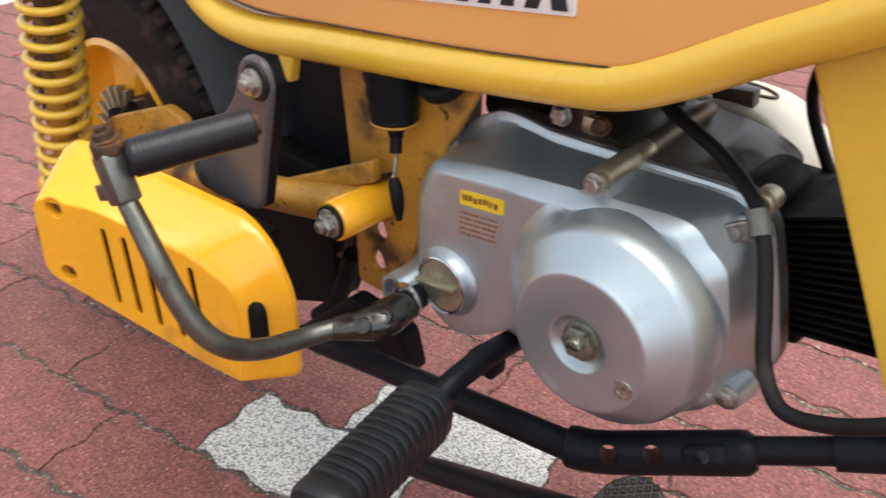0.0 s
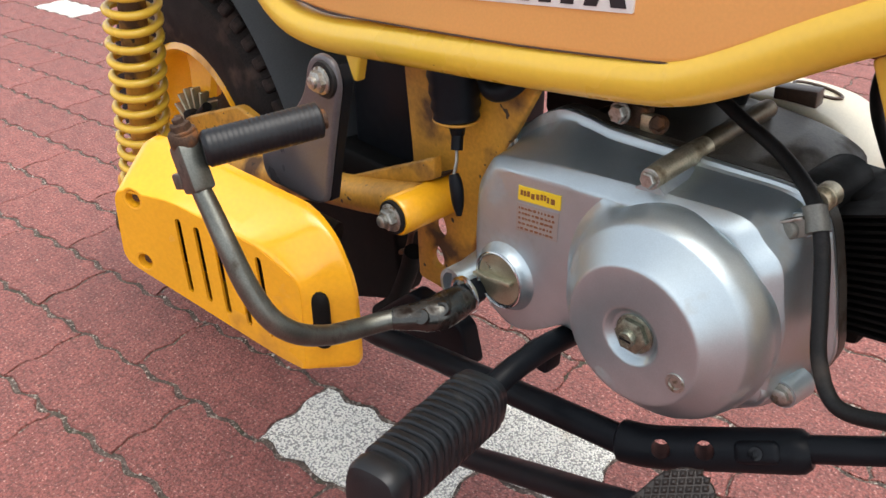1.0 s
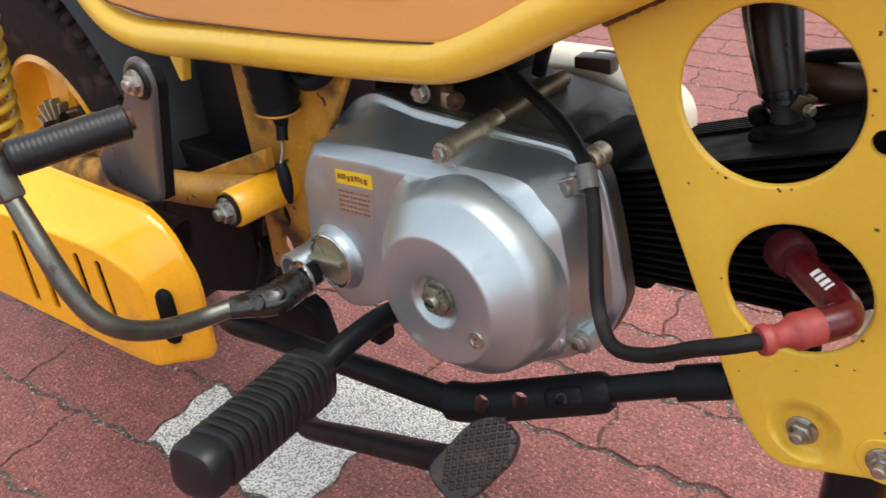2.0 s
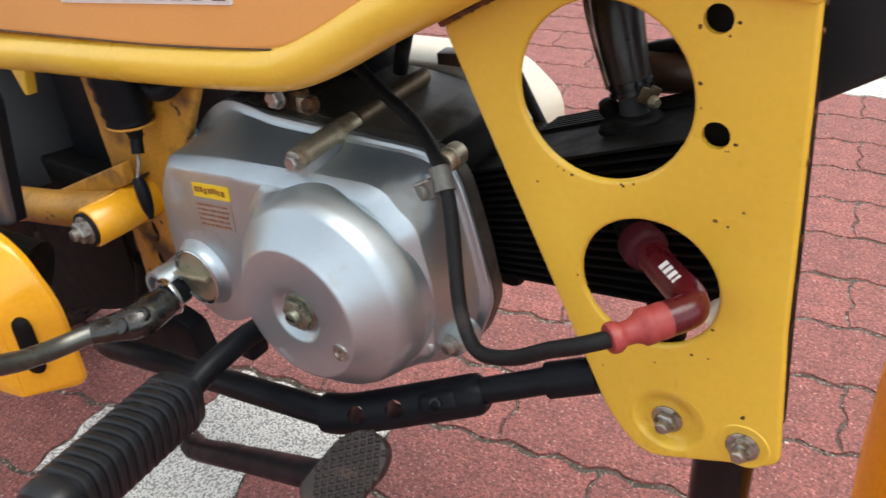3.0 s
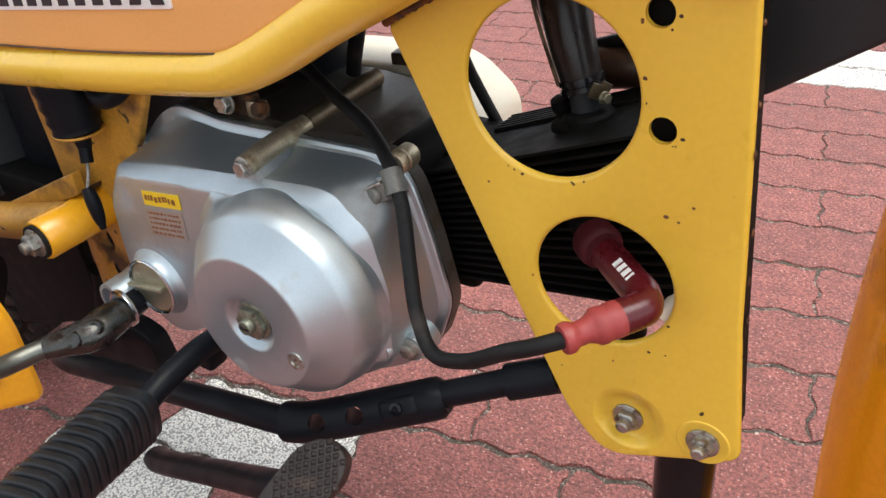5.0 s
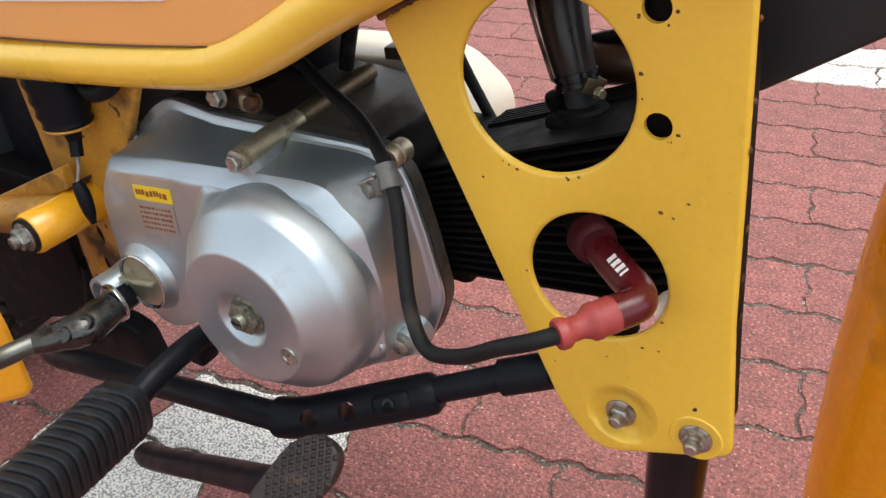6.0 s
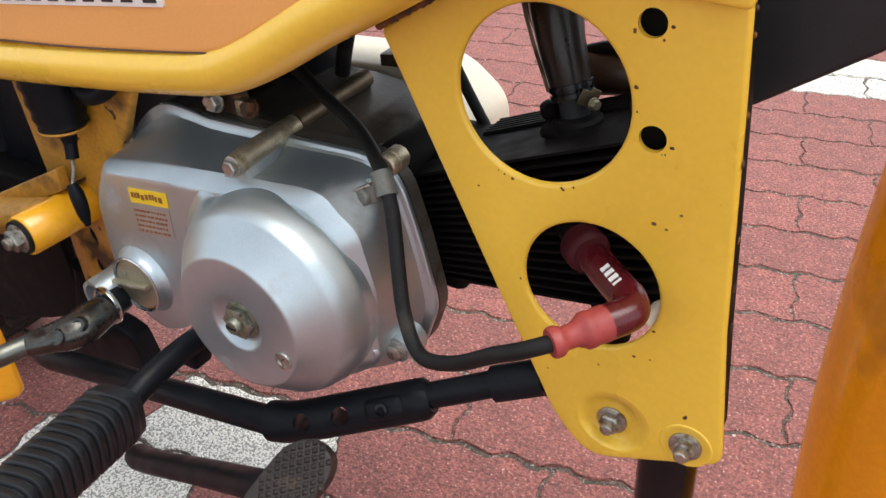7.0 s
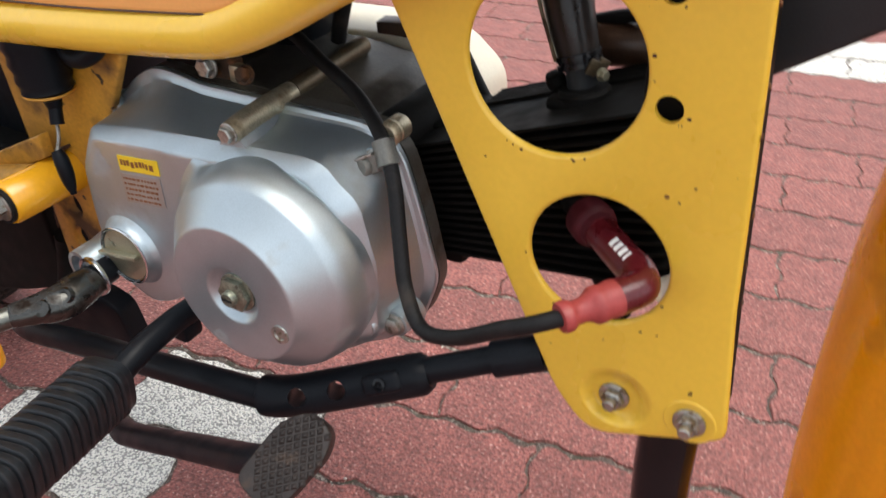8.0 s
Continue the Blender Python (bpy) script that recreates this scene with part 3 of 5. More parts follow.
part("finger_bar", box(-0.0215, 0.0150, -0.0040, 0.0035, -0.0017, 0.0017, 0.0008), OLIVE, cap_ob, at=pose(-0.1370, -0.1325, 0.3345, 0, -9, 0))
# warning sticker: yellow strip over a pale block, unreadable lines as bars
SX, SZ, SY = -0.1275, 0.4040, -0.12465
SL = 0.13
sticker = part("sticker", slab([(SX, SZ - 0.0055), (SX + 0.036, SZ - 0.0055 + 0.036 * SL), (SX + 0.036, SZ + 0.0050 + 0.036 * SL), (SX, SZ + 0.0050)], SY - 0.0004, SY), STICKER, cover, "yellow warning strip with printed lines")
u = SX + 0.002
while u < SX + 0.032:
    w = random.uniform(0.0016, 0.0034)
    zz = SZ + (u - SX) * SL + random.uniform(-0.0006, 0.0006)
    part("print_bar", slab([(u, zz - 0.0020), (u + w, zz - 0.0018), (u + w, zz + 0.0022), (u, zz + 0.0020)], SY - 0.0006, SY - 0.0003), BROWN_INK, sticker)
    u += w + random.uniform(0.0007, 0.0016)
foil = part("sticker_block", slab([(SX - 0.001, SZ - 0.0290), (SX + 0.035, SZ - 0.0290 + 0.036 * SL), (SX + 0.035, SZ - 0.0080 + 0.036 * SL), (SX - 0.001, SZ - 0.0080)], SY - 0.0003, SY), PALE_FOIL, cover, "pale sticker block with lines of print")
for row in range(5):
    u = SX + 0.0010
    while u < SX + 0.031:
        w = random.uniform(0.0009, 0.0034)
        zz = SZ - 0.0112 - row * 0.0038 + (u - SX) * SL
        part("print_bar", slab([(u, zz - 0.0008), (u + w, zz - 0.0008 + w * SL), (u + w, zz + random.uniform(0.0005, 0.0011) + w * SL), (u, zz + 0.0009)], SY - 0.0005, SY - 0.0002), BROWN_INK, foil)
        u += w + random.uniform(0.0006, 0.0016)

# finned cylinder and head
cylinder = part("cylinder", box(0.03, 0.190, -0.030, 0.020, 0.368, 0.430, 0.004), IRON, bike, "black finned cylinder and head")
for k in range(1, 17):
    z, back = 0.3520 + k * 0.0049, 0.050 - 0.0055 * max(0, k - 10)
    d = 0.004 * math.sin(k * 0.7)
    part("fin", slab(rounded([(0.040, -0.054), (0.204 + d, -0.054), (0.204 + d, back), (0.040, back)], 0.010, 3), 0, 0.0019, to=lambda c, z=z, k=k: Vector((c.x, c.z, z + c.y + (0.13 + 0.016 * k) * (c.x - 0.06)))), IRON, cylinder)
for k in range(6):
    y0 = 0.0 + k * 0.0045
    part("top_rib", slab([(0.066, y0), (0.196, y0), (0.196, y0 + 0.0018), (0.066, y0 + 0.0018)], 0, 0.0026, to=lambda c: Vector((c.x, c.z, 0.4320 + c.y + 0.388 * (c.x - 0.06)))), IRON, cylinder)
part("cylinder_foot", box(0.010, 0.078, -0.048, 0.044, 0.345, 0.424, 0.006), IRON, cylinder)
part("head_cap", lathe([(0.022, -0.030), (0.021, -0.012), (0.0165, -0.004), (0.0150, 0.0), (0.0150, 0.004), (0.0130, 0.006), (0.0, 0.006)], (0.136, -0.016, 0.4620), (-0.2, 0, 1), 28), IRON, cylinder)
part("intake_flange", box(0.118, 0.160, -0.030, 0.006, 0.4560, 0.4640, 0.003), IRON, cylinder)

# intake pipe, clamp and hoses seen through the gusset's upper hole
intake = part("intake_pipe", tube([(0.1300, -0.0120, 0.4800), (0.1262, -0.0105, 0.4900), (0.1208, -0.0080, 0.5040), (0.1150, -0.0040, 0.5200), (0.106, 0.002, 0.545), (0.085, 0.010, 0.60)], lambda t: 0.0112 + 0.0034 * min(1.0, t * 1.6), 6, 24), INTAKE, bike, "black rubber intake pipe")
part("intake_neck", lathe([(0.0145, -0.004), (0.0140, 0.002), (0.0088, 0.004), (0.0084, 0.021), (0.0, 0.021)], (0.1345, -0.0125, 0.4595), (-0.22, 0.02, 1), 24), PLASTIC, intake)
clamp = part("hose_clamp", lathe([(0.0112, -0.0040), (0.0130, -0.0038), (0.0130, -0.0010), (0.0120, -0.0006), (0.0120, 0.0006), (0.0130, 0.0010), (0.0130, 0.0038), (0.0112, 0.0040)], (0.1296, -0.0120, 0.4815), (-0.36, 0.12, 1), 28), BLACK_GLOSS, intake)
part("clamp_ear", box(-0.0030, 0.0034, -0.0008, 0.0008, -0.0042, 0.0046, 0.0005), BRONZE, clamp, at=pose(0.1405, -0.0205, 0.4815, 0, 24, 40))
part("clamp_ear", box(-0.0030, 0.0034, -0.0008, 0.0008, -0.0042, 0.0060, 0.0005), BRONZE, clamp, at=pose(0.1435, -0.0175, 0.4805, 0, 30, 40))
part("clamp_screw", hexhead((0.1455, -0.0195, 0.4785), (0.8, -0.5, 0.1), 0.0030, 0.0040, 0.0036), OLIVE, clamp)
part("side_lug", lathe([(0.0, -0.004), (0.0055, -0.004), (0.0060, 0.0), (0.0050, 0.004), (0.0, 0.005)], (0.1160, -0.0100, 0.4660), (-0.3, -0.3, 1), 18), IRON, intake)
part("throttle_cable", tube([(0.1190, -0.0200, 0.4810), (0.1140, -0.0205, 0.4950), (0.1075, -0.0190, 0.5100), (0.0990, -0.0140, 0.5300), (0.094, -0.008, 0.560)], 0.0011, 6, 8), BRONZE, intake)
part("exhaust_stub", tube([(0.150, -0.020, 0.372), (0.160, -0.024, 0.362), (0.168, -0.026, 0.350), (0.172, -0.022, 0.330)], 0.0095, 5, 16), IRON, bike, "sooty stub under the cylinder")
part("lead_terminal", lathe([(0.0, 0.0), (0.0042, 0.0), (0.0048, 0.002), (0.0048, 0.010), (0.0036, 0.013), (0.0, 0.013)], (0.2075, -0.084, 0.3965), (0.5, 0.3, 0.8), 16), CREAM, bike, "small cream stub under the plug cap")
part("vacuum_tube", tube([(0.1215, 0.004, 0.468), (0.1120, 0.002, 0.492), (0.1010, 0.0, 0.520), (0.082, 0.0, 0.575)], 0.0058, 6, 12), BROWN, bike, "thin dark tube beside the intake")
part("carburettor", lathe([(0.0, 0.0), (0.0115, 0.0), (0.0130, 0.003), (0.0130, 0.040), (0.0115, 0.045), (0.0115, 0.09), (0.0, 0.09)], (0.117, 0.030, 0.4745), (1, 0.10, 0.12), 28), BROWN, bike, "grimy carburettor barrel")
part("drain_hose", tube([(0.112, 0.036, 0.484), (0.140, 0.030, 0.4945), (0.175, 0.02, 0.502), (0.215, 0.01, 0.503)], 0.0042, 6, 10), RUBBER, bike)

# cream housing beyond the engine with a dark overflow hose
cream_out = rounded([(-0.165, 0.300), (0.018, 0.300), (0.029, 0.385), (0.027, 0.415), (-0.006, 0.4415), (-0.040, 0.4450), (-0.125, 0.4400), (-0.165, 0.425)], [0.02, 0.02, 0.03, 0.022, 0.026, 0.03, 0.03, 0.02], 8)
cream = part("cream_housing", slab(cream_out, 0.050, 0.111, lip=0.008, seg=5), CREAM, bike, "cream rounded housing on the far side")
part("housing_lug", box(-0.015, 0.015, -0.0075, 0.0075, -0.007, 0.007, 0.0015), BROWN, cream, "brown rubber block", at=pose(-0.036, 0.0640, 0.4465, 0, -4, 6))
# Raised brown ring puts the dark edge of an oval recess into colour.
part("recess_ring", tube([(-0.034 + 0.018 * math.cos(a), 0.090 + 0.009 * math.sin(a), 0.4452 - 0.0015 * math.cos(a)) for a in (2 * math.pi * k / 28 for k in range(29))], 0.0012, 1, 6), BROWN, cream)
part("overflow_hose", tube([(0.070, -0.03, 0.570), (0.043, 0.000, 0.520), (0.028, 0.022, 0.486), (0.026, 0.036, 0.462), (0.036, 0.040, 0.438), (0.050, 0.040, 0.415)], 0.0040, 8, 12), RUBBER, bike, "thin black overflow hose")
part("breather_hose", tube([(-0.040, 0.020, 0.540), (-0.046, 0.020, 0.495), (-0.055, 0.020, 0.462), (-0.058, 0.020, 0.448)], 0.0056, 6, 14), RUBBER, bike, "short black breather hose")
# Case top and barrel are coloured dark for the shade above them.
part("crankcase_top", loft([[(-0.058 + (0.088 - i) * math.cos(a), y, 0.424 + (0.0235 - i) * math.sin(a)) for a in (2 * math.pi * k / 40 for k in range(40))] for y, i in ((-0.070, 0.004), (-0.066, 0.0), (0.034, 0.0), (0.042, 0.003), (0.049, 0.008))]), SHADED_CASTING, engine)
part("starter_housing", lathe([(0.0, -0.065), (0.015, -0.065), (0.017, -0.060), (0.017, 0.005), (0.0, 0.010)], (0.030, 0.0, 0.424), (0, 1, 0), 28), IRON, engine)
part("long_boss", tube([(-0.033, -0.062, 0.4478), (-0.033, -0.02, 0.4500), (-0.033, 0.014, 0.4515)], lambda t: 0.0062 + 0.0005 * math.sin(t * 9), 8, 18), BRONZE, engine, "brown stained rear end of the long boss")
part("wiring", tube([(-0.170, -0.085, 0.470), (-0.120, -0.070, 0.474), (-0.065, -0.062, 0.478), (-0.030, -0.050, 0.495), (-0.010, -0.040, 0.530)], 0.0050, 6, 10), BLACK, bike, "black cable run under the frame tube")
part("cable_lug", hexhead((-0.062, -0.070, 0.455), (0.2, -0.8, 0.5), 0.0050, 0.006, 0.0064), RUST, engine)
part("cable_lug", box(-0.078, -0.064, -0.068, -0.060, 0.446, 0.458, 0.002), GOLDEN, engine)
inner = part("inner_bolt", hexhead((-0.0900, -0.0720, 0.4560), OUT, 0.0062, 0.006, 0.0078), ZINC, engine)
part("bolt_bracket", box(-0.098, -0.074, -0.066, -0.056, 0.440, 0.461, 0.003), RUST, engine)

# ---- ignition lead and red plug cap ----
lead_path = [(-0.110, -0.010, 0.458), (-0.085, -0.020, 0.468), (-0.052, -0.034, 0.4715), (-0.018, -0.051, 0.466), (0.018, -0.066, 0.4575), (0.0465, -0.085, 0.4470), (0.0605, -0.0955, 0.4280), (0.0725, -0.110, 0.4015), (0.0825, -0.121, 0.3785), (0.0995, -0.1325, 0.3660), (0.125, -0.140, 0.3765), (0.152, -0.1475, 0.3985), (0.168, -0.1475, 0.4080), (0.1840, -0.1405, 0.4150)]
part("ignition_lead", tube(lead_path, 0.0043, 8, 16), RUBBER, bike, "thick black ignition lead")
clip = part("lead_clip", tube([(0.0484, -0.0864, 0.4450), (0.0520, -0.0893, 0.4395), (0.0556, -0.0922, 0.4340)], lambda t: 0.0064 + 0.0003 * (abs(2 * t - 1) > 0.8), 4, 24), CLIP, bike, "dull grey metal clip holding the lead")
part("clip_tongue", slab(rounded([(-0.0150, -0.0052), (0.0060, -0.0058), (0.0060, 0.0058), (-0.0150, 0.0052)], 0.0035, 4), -0.0012, 0.0012, lip=0.0005), CLIP, clip, at=pose(0.0445, -0.0945, 0.4335, -8, -28, 14))
part("clip_screw", lathe([(0.0058, -0.002), (0.0058, 0.0012), (0.0048, 0.0024), (0.0, 0.0030)], (0.0410, -0.0962, 0.4315), (-0.2, -1, 0.15), 20), CLIP, clip)
part("clip_fold", box(-0.0135, 0.0040, -0.0011, 0.0030, -0.0008, 0.0008, 0.0004), ZINC, clip, at=pose(0.0435, -0.0960, 0.4388, -8, -28, 14))
part("corner_boss", lathe([(0.0, 0.0650), (0.0066, 0.0650), (0.0072, 0.0660), (0.0072, 0.0745), (0.0064, 0.0750), (0.0064, 0.0758), (0.0074, 0.0763), (0.0072, 0.0805), (0.0060, 0.0818), (0.0, 0.0818)], (0.0475, 0, 0.4455), OUT, 24), GOLDEN, engine)
A, B, C = Vector((0.1805, -0.1430, 0.4140)), Vector((0.2085, -0.1060, 0.4185)), Vector((0.1590, -0.0590, 0.4150))
boot_axis = (B - A).normalized()
plug = part("plug_cap", tube([A + boot_axis * 0.026, B - boot_axis * 0.008, B - boot_axis * 0.003 + (C - B) * 0.03, B + (C - B) * 0.16, B + (C - B) * 0.30, B + (C - B) * 0.6, C], 0.0088, 6, 24), RED_RESIN, bike, "dark red resin spark plug cap with white marks")
part("boot", lathe([(0.0039, -0.0009), (0.0070, -0.0009), (0.0077, 0.0004), (0.0077, 0.0031), (0.0069, 0.0048), (0.0059, 0.0062), (0.0060, 0.0114), (0.0077, 0.0150), (0.0091, 0.0167), (0.0092, 0.0198), (0.0086, 0.0216), (0.0088, 0.0224), (0.0091, 0.0264), (0.0089, 0.0290), (0.0084, 0.0295), (0.0083, 0.0339), (0.0075, 0.0352), (0.0000, 0.0352)], A, boot_axis, 28), RED_RUBBER, plug, "dusty red rubber boot")
part("plug_seal", lathe([(0.0, 0.0), (0.0122, 0.0), (0.0125, 0.009), (0.0118, 0.012), (0.0100, 0.0135), (0.0096, 0.018), (0.0, 0.018)], C, (B - C).normalized(), 24), SHADED_SEAL, plug)
cap_ax = (B - C).normalized()
side = cap_ax.cross(Vector((0, 0, 1))).normalized()
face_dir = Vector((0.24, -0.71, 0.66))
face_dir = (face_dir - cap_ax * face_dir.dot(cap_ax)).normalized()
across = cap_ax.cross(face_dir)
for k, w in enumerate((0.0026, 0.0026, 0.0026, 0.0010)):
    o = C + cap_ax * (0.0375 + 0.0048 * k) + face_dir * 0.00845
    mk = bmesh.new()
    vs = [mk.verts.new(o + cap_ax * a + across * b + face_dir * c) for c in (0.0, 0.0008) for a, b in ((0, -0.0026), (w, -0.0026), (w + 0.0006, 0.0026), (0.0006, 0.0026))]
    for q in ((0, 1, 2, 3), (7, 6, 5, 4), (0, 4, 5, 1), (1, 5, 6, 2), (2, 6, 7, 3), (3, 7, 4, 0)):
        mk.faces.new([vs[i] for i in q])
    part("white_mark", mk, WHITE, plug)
part("spark_plug", lathe([(0.0, 0.0), (0.007, 0.0), (0.007, 0.02), (0.0, 0.02)], C, (C - B).normalized(), 16), IRON, plug)

# ---- kick lever ----
rod = [(-0.166, -0.183, 0.3130), (-0.178, -0.203, 0.3115), (-0.183, -0.225, 0.3130), (-0.181, -0.250, 0.3215), (-0.177, -0.275, 0.3375), (-0.181, -0.290, 0.354), (-0.191, -0.297, 0.375), (-0.203, -0.300, 0.400), (-0.217, -0.300, 0.419), (-0.2285, -0.300, 0.4335)]
kick = part("kick_lever", tube(rod, lambda t: 0.0072 - 0.0012 * max(0, t - 0.7) / 0.3, 6, 20), LEVER, bike, "worn bent steel kick-start lever with folding pedal")
part("clevis", tube([(-0.1560, -0.147, 0.3160), (-0.1560, -0.160, 0.3150), (-0.1580, -0.174, 0.3135), (-0.1680, -0.188, 0.3125), (-0.1760, -0.198, 0.3118)], lambda t: 0.0118 + 0.0024 * math.sin(min(1, t * 1.4) * 3.14) - 0.0030 * max(0, t - 0.6) / 0.4, 8, 20, flat=0.86), GREASY, kick, "greasy steel clevis")
for x, y, z, r in ((-0.1500, -0.1735, 0.3215, 0.0048), (-0.1570, -0.1870, 0.3175, 0.0052)):
    screw = part("clevis_screw", lathe([(0.0, -0.003), (r * 1.25, -0.003), (r * 1.25, 0.0005), (r, 0.0022), (r * 0.62, 0.0026), (r * 0.55, 0.0010), (0.0, 0.0008)], (x, y, z), (0.30, -0.72, 0.62), 20), GREASY, kick, "recessed steel pivot screw")
part("shaft", tube([(-0.158, -0.132, 0.3155), (-0.157, -0.142, 0.3155), (-0.156, -0.150, 0.3155)], 0.0098, 4, 20), BLACK, kick)
part("knuckle_arm", box(-0.0085, 0.0085, -0.0075, 0.0075, -0.016, 0.014, 0.0025), LEVER, kick, at=pose(-0.2330, -0.3000, 0.4440, 0, -24, 0))
part("stop_lug", box(-0.006, 0.006, -0.006, 0.006, -0.005, 0.005, 0.0015), LEVER, kick, at=pose(-0.2405, -0.3020, 0.4330, 0, -20, 0))
part("joint_nut", hexhead((-0.2385, -0.2995, 0.4640), (-0.15, -0.2, 1), 0.0062, 0.006, 0.0080, 0.003), RUST, kick)
part("shaft_ring", lathe([(0.0112, 0.0), (0.0144, 0.0), (0.0150, 0.0012), (0.0146, 0.0030), (0.0122, 0.0034), (0.0112, 0.0)], (-0.158, -0.1425, 0.3160), (-0.10, -1, 0), 36), CHROME, kick, "bright steel shaft ring")
part("knuckle", lathe([(0.0, -0.006), (0.0075, -0.006), (0.0090, -0.003), (0.0090, 0.004), (0.0070, 0.0065), (0.0, 0.0075)], (-0.238, -0.2995, 0.459), (0.2, -0.2, 1), 18), RUST, kick, "rusty folding joint")
K0, K1 = Vector((-0.2245, -0.2935, 0.4555)), Vector((-0.2030, -0.2270, 0.4615))
kd = K1 - K0
prof = [(0.0, -0.002), (0.0085, -0.002)]
for k in range(22):
    h0, st = kd.length * k / 22, kd.length / 22
    prof += [(0.01105, h0 + st * 0.05), (0.0113, h0 + st * 0.25), (0.0113, h0 + st * 0.72), (0.01105, h0 + st * 0.92)]
prof += [(0.0085, kd.length + 0.001), (0.0, kd.length + 0.001)]
part("pedal_rubber", lathe(prof, K0, kd.normalized(), 20), PEG, kick, "ribbed black rubber kick pedal")
part("pedal_end", lathe([(0.0, 0.0), (0.0068, 0.0), (0.0062, 0.004), (0.0, 0.0045)], K1, kd.normalized(), 16), RUST, kick)

# ---- foot peg, its support bar, brake pedal ----
P0, P1 = Vector((-0.0835, -0.2010, 0.3000)), Vector((-0.056, -0.316, 0.3160))
pd = (P1 - P0)
L = pd.length
peg_prof = [(0.0120, -0.001), (0.0165, 0.0), (0.0185, 0.002), (0.0188, 0.006)]
for k in range(13):
    st = L * 0.80 / 13
    h0 = 0.008 + st * k
    peg_prof += [(0.0192, h0), (0.0198, h0 + st * 0.12), (0.0198, h0 + st * 0.60), (0.0190, h0 + st * 0.70), (0.0174, h0 + st * 0.78), (0.0174, h0 + st * 0.94)]
peg_prof += [(0.0186, L * 0.885), (0.0192, L * 0.90), (0.0190, L * 0.97), (0.0172, L), (0.0120, L + 0.0015)]
pu = Vector((0, 0, 1)).cross(pd).normalized()
pw = pd.normalized().cross(pu)
def squared(c):
    return math.copysign(abs(c) ** 0.62, c)
peg_bm = loft([[tuple(P0 + pd.normalized() * h + (pu * squared(math.cos(a)) * (0.90 + 0.10 * (1 - h / L)) + pw * squared(math.sin(a)) * (0.90 + 0.08 * (1 - h / L))) * r) for a in (2 * math.pi * k / 32 for k in range(32))] for r, h in peg_prof])
peg = part("foot_peg", peg_bm, PEG, bike, "ribbed black rubber foot peg")
part("peg_arm", tube([P0 + pd * 0.05, P0 - pd * 0.06, (-0.085, -0.172, 0.3045), (-0.084, -0.140, 0.3070), (-0.086, -0.110, 0.3010)], 0.0085, 6, 16), BLACK, peg)
part("peg_stop", box(-0.102, -0.078, -0.145, -0.128, 0.288, 0.302, 0.003), BLACK, peg)

bar = part("peg_bar", tube([(-0.300, -0.130, 0.205), (-0.259, -0.142, 0.223), (-0.190, -0.148, 0.244), (-0.128, -0.150, 0.2575), (-0.064, -0.149, 0.2685), (-0.010, -0.147, 0.2765)], 0.0098, 6, 20), BLACK, bike, "satin black foot peg support bar")
part("front_bar", tube([(0.076, -0.108, 0.3040), (0.105, -0.098, 0.316), (0.140, -0.085, 0.3300), (0.165, -0.078, 0.338)], 0.0084, 4, 18), BLACK, bar)
part("bar_collar", tube([(0.123, -0.0915, 0.3232), (0.150, -0.0820, 0.3330)], 0.0112, 2, 20), BLACK, bar)
sleeve_pts = [(-0.014, -0.1470, 0.2755), (0.008, -0.1405, 0.2800), (0.047, -0.1200, 0.2910), (0.087, -0.1040, 0.3065)]
sleeve = part("clamp_sleeve", tube(sleeve_pts, lambda t: 0.0136 * (1 - 0.28 * max(0.0, (abs(2 * t - 1) - 0.90) / 0.10) ** 2), 10, 24), BLACK, bar, "moulded black clamp sleeve with holes")
nrm = Vector((0.42, -0.70, 0.58)).normalized()
bore = Vector((0.46, -0.80, 0.39)).normalized()
# the two holes go right through the sleeve
for px_, py_, pz_ in ((0.0106, -0.1385, 0.2801), (0.0330, -0.1275, 0.2866)):
    c = Vector((px_, py_, pz_)) + (nrm - bore) * 0.0150
    drill_me = bpy.data.meshes.new("drill")
    drill_bm = lathe([(0.0, -0.04), (0.0058, -0.04), (0.0058, 0.04), (0.0, 0.04)], c, bore, 24)
    bmesh.ops.recalc_face_normals(drill_bm, faces=drill_bm.faces[:])
    drill_bm.to_mesh(drill_me)
    drill_bm.free()
    drill = new("drill", drill_me)
    cut = sleeve.modifiers.new("cut", "BOOLEAN")
    cut.operation, cut.solver, cut.object = "DIFFERENCE", "EXACT", drill
    bpy.context.view_layer.update()
    bored = bpy.data.meshes.new_from_object(sleeve.evaluated_get(bpy.context.evaluated_depsgraph_get()))
    sleeve.modifiers.clear()
    sleeve.data = bored
    bpy.data.objects.remove(drill)
c = Vector((0.0585, -0.1150, 0.2955)) + nrm * 0.0134
pad_x = (Vector((0.086, -0.1040, 0.3075)) - Vector((0.045, -0.1200, 0.2910))).normalized()
pad_y = -(nrm - pad_x * nrm.dot(pad_x)).normalized()
pad_z = pad_x.cross(pad_y)
part("screw_pad", box(-0.0135, 0.0135, -0.0030, 0.006, -0.0070, 0.0070, 0.0046, 4), BLACK, sleeve, at=Matrix.Translation(c) @ Matrix((pad_x, pad_y, pad_z)).transposed().to_4x4())
part("sleeve_screw", lathe([(0.0042, 0.0), (0.0040, 0.0014), (0.0022, 0.0016), (0.0018, 0.0004), (0.0, 0.0004)], c - pad_y * 0.0034, -pad_y, 18), BLACK_GLOSS, sleeve)

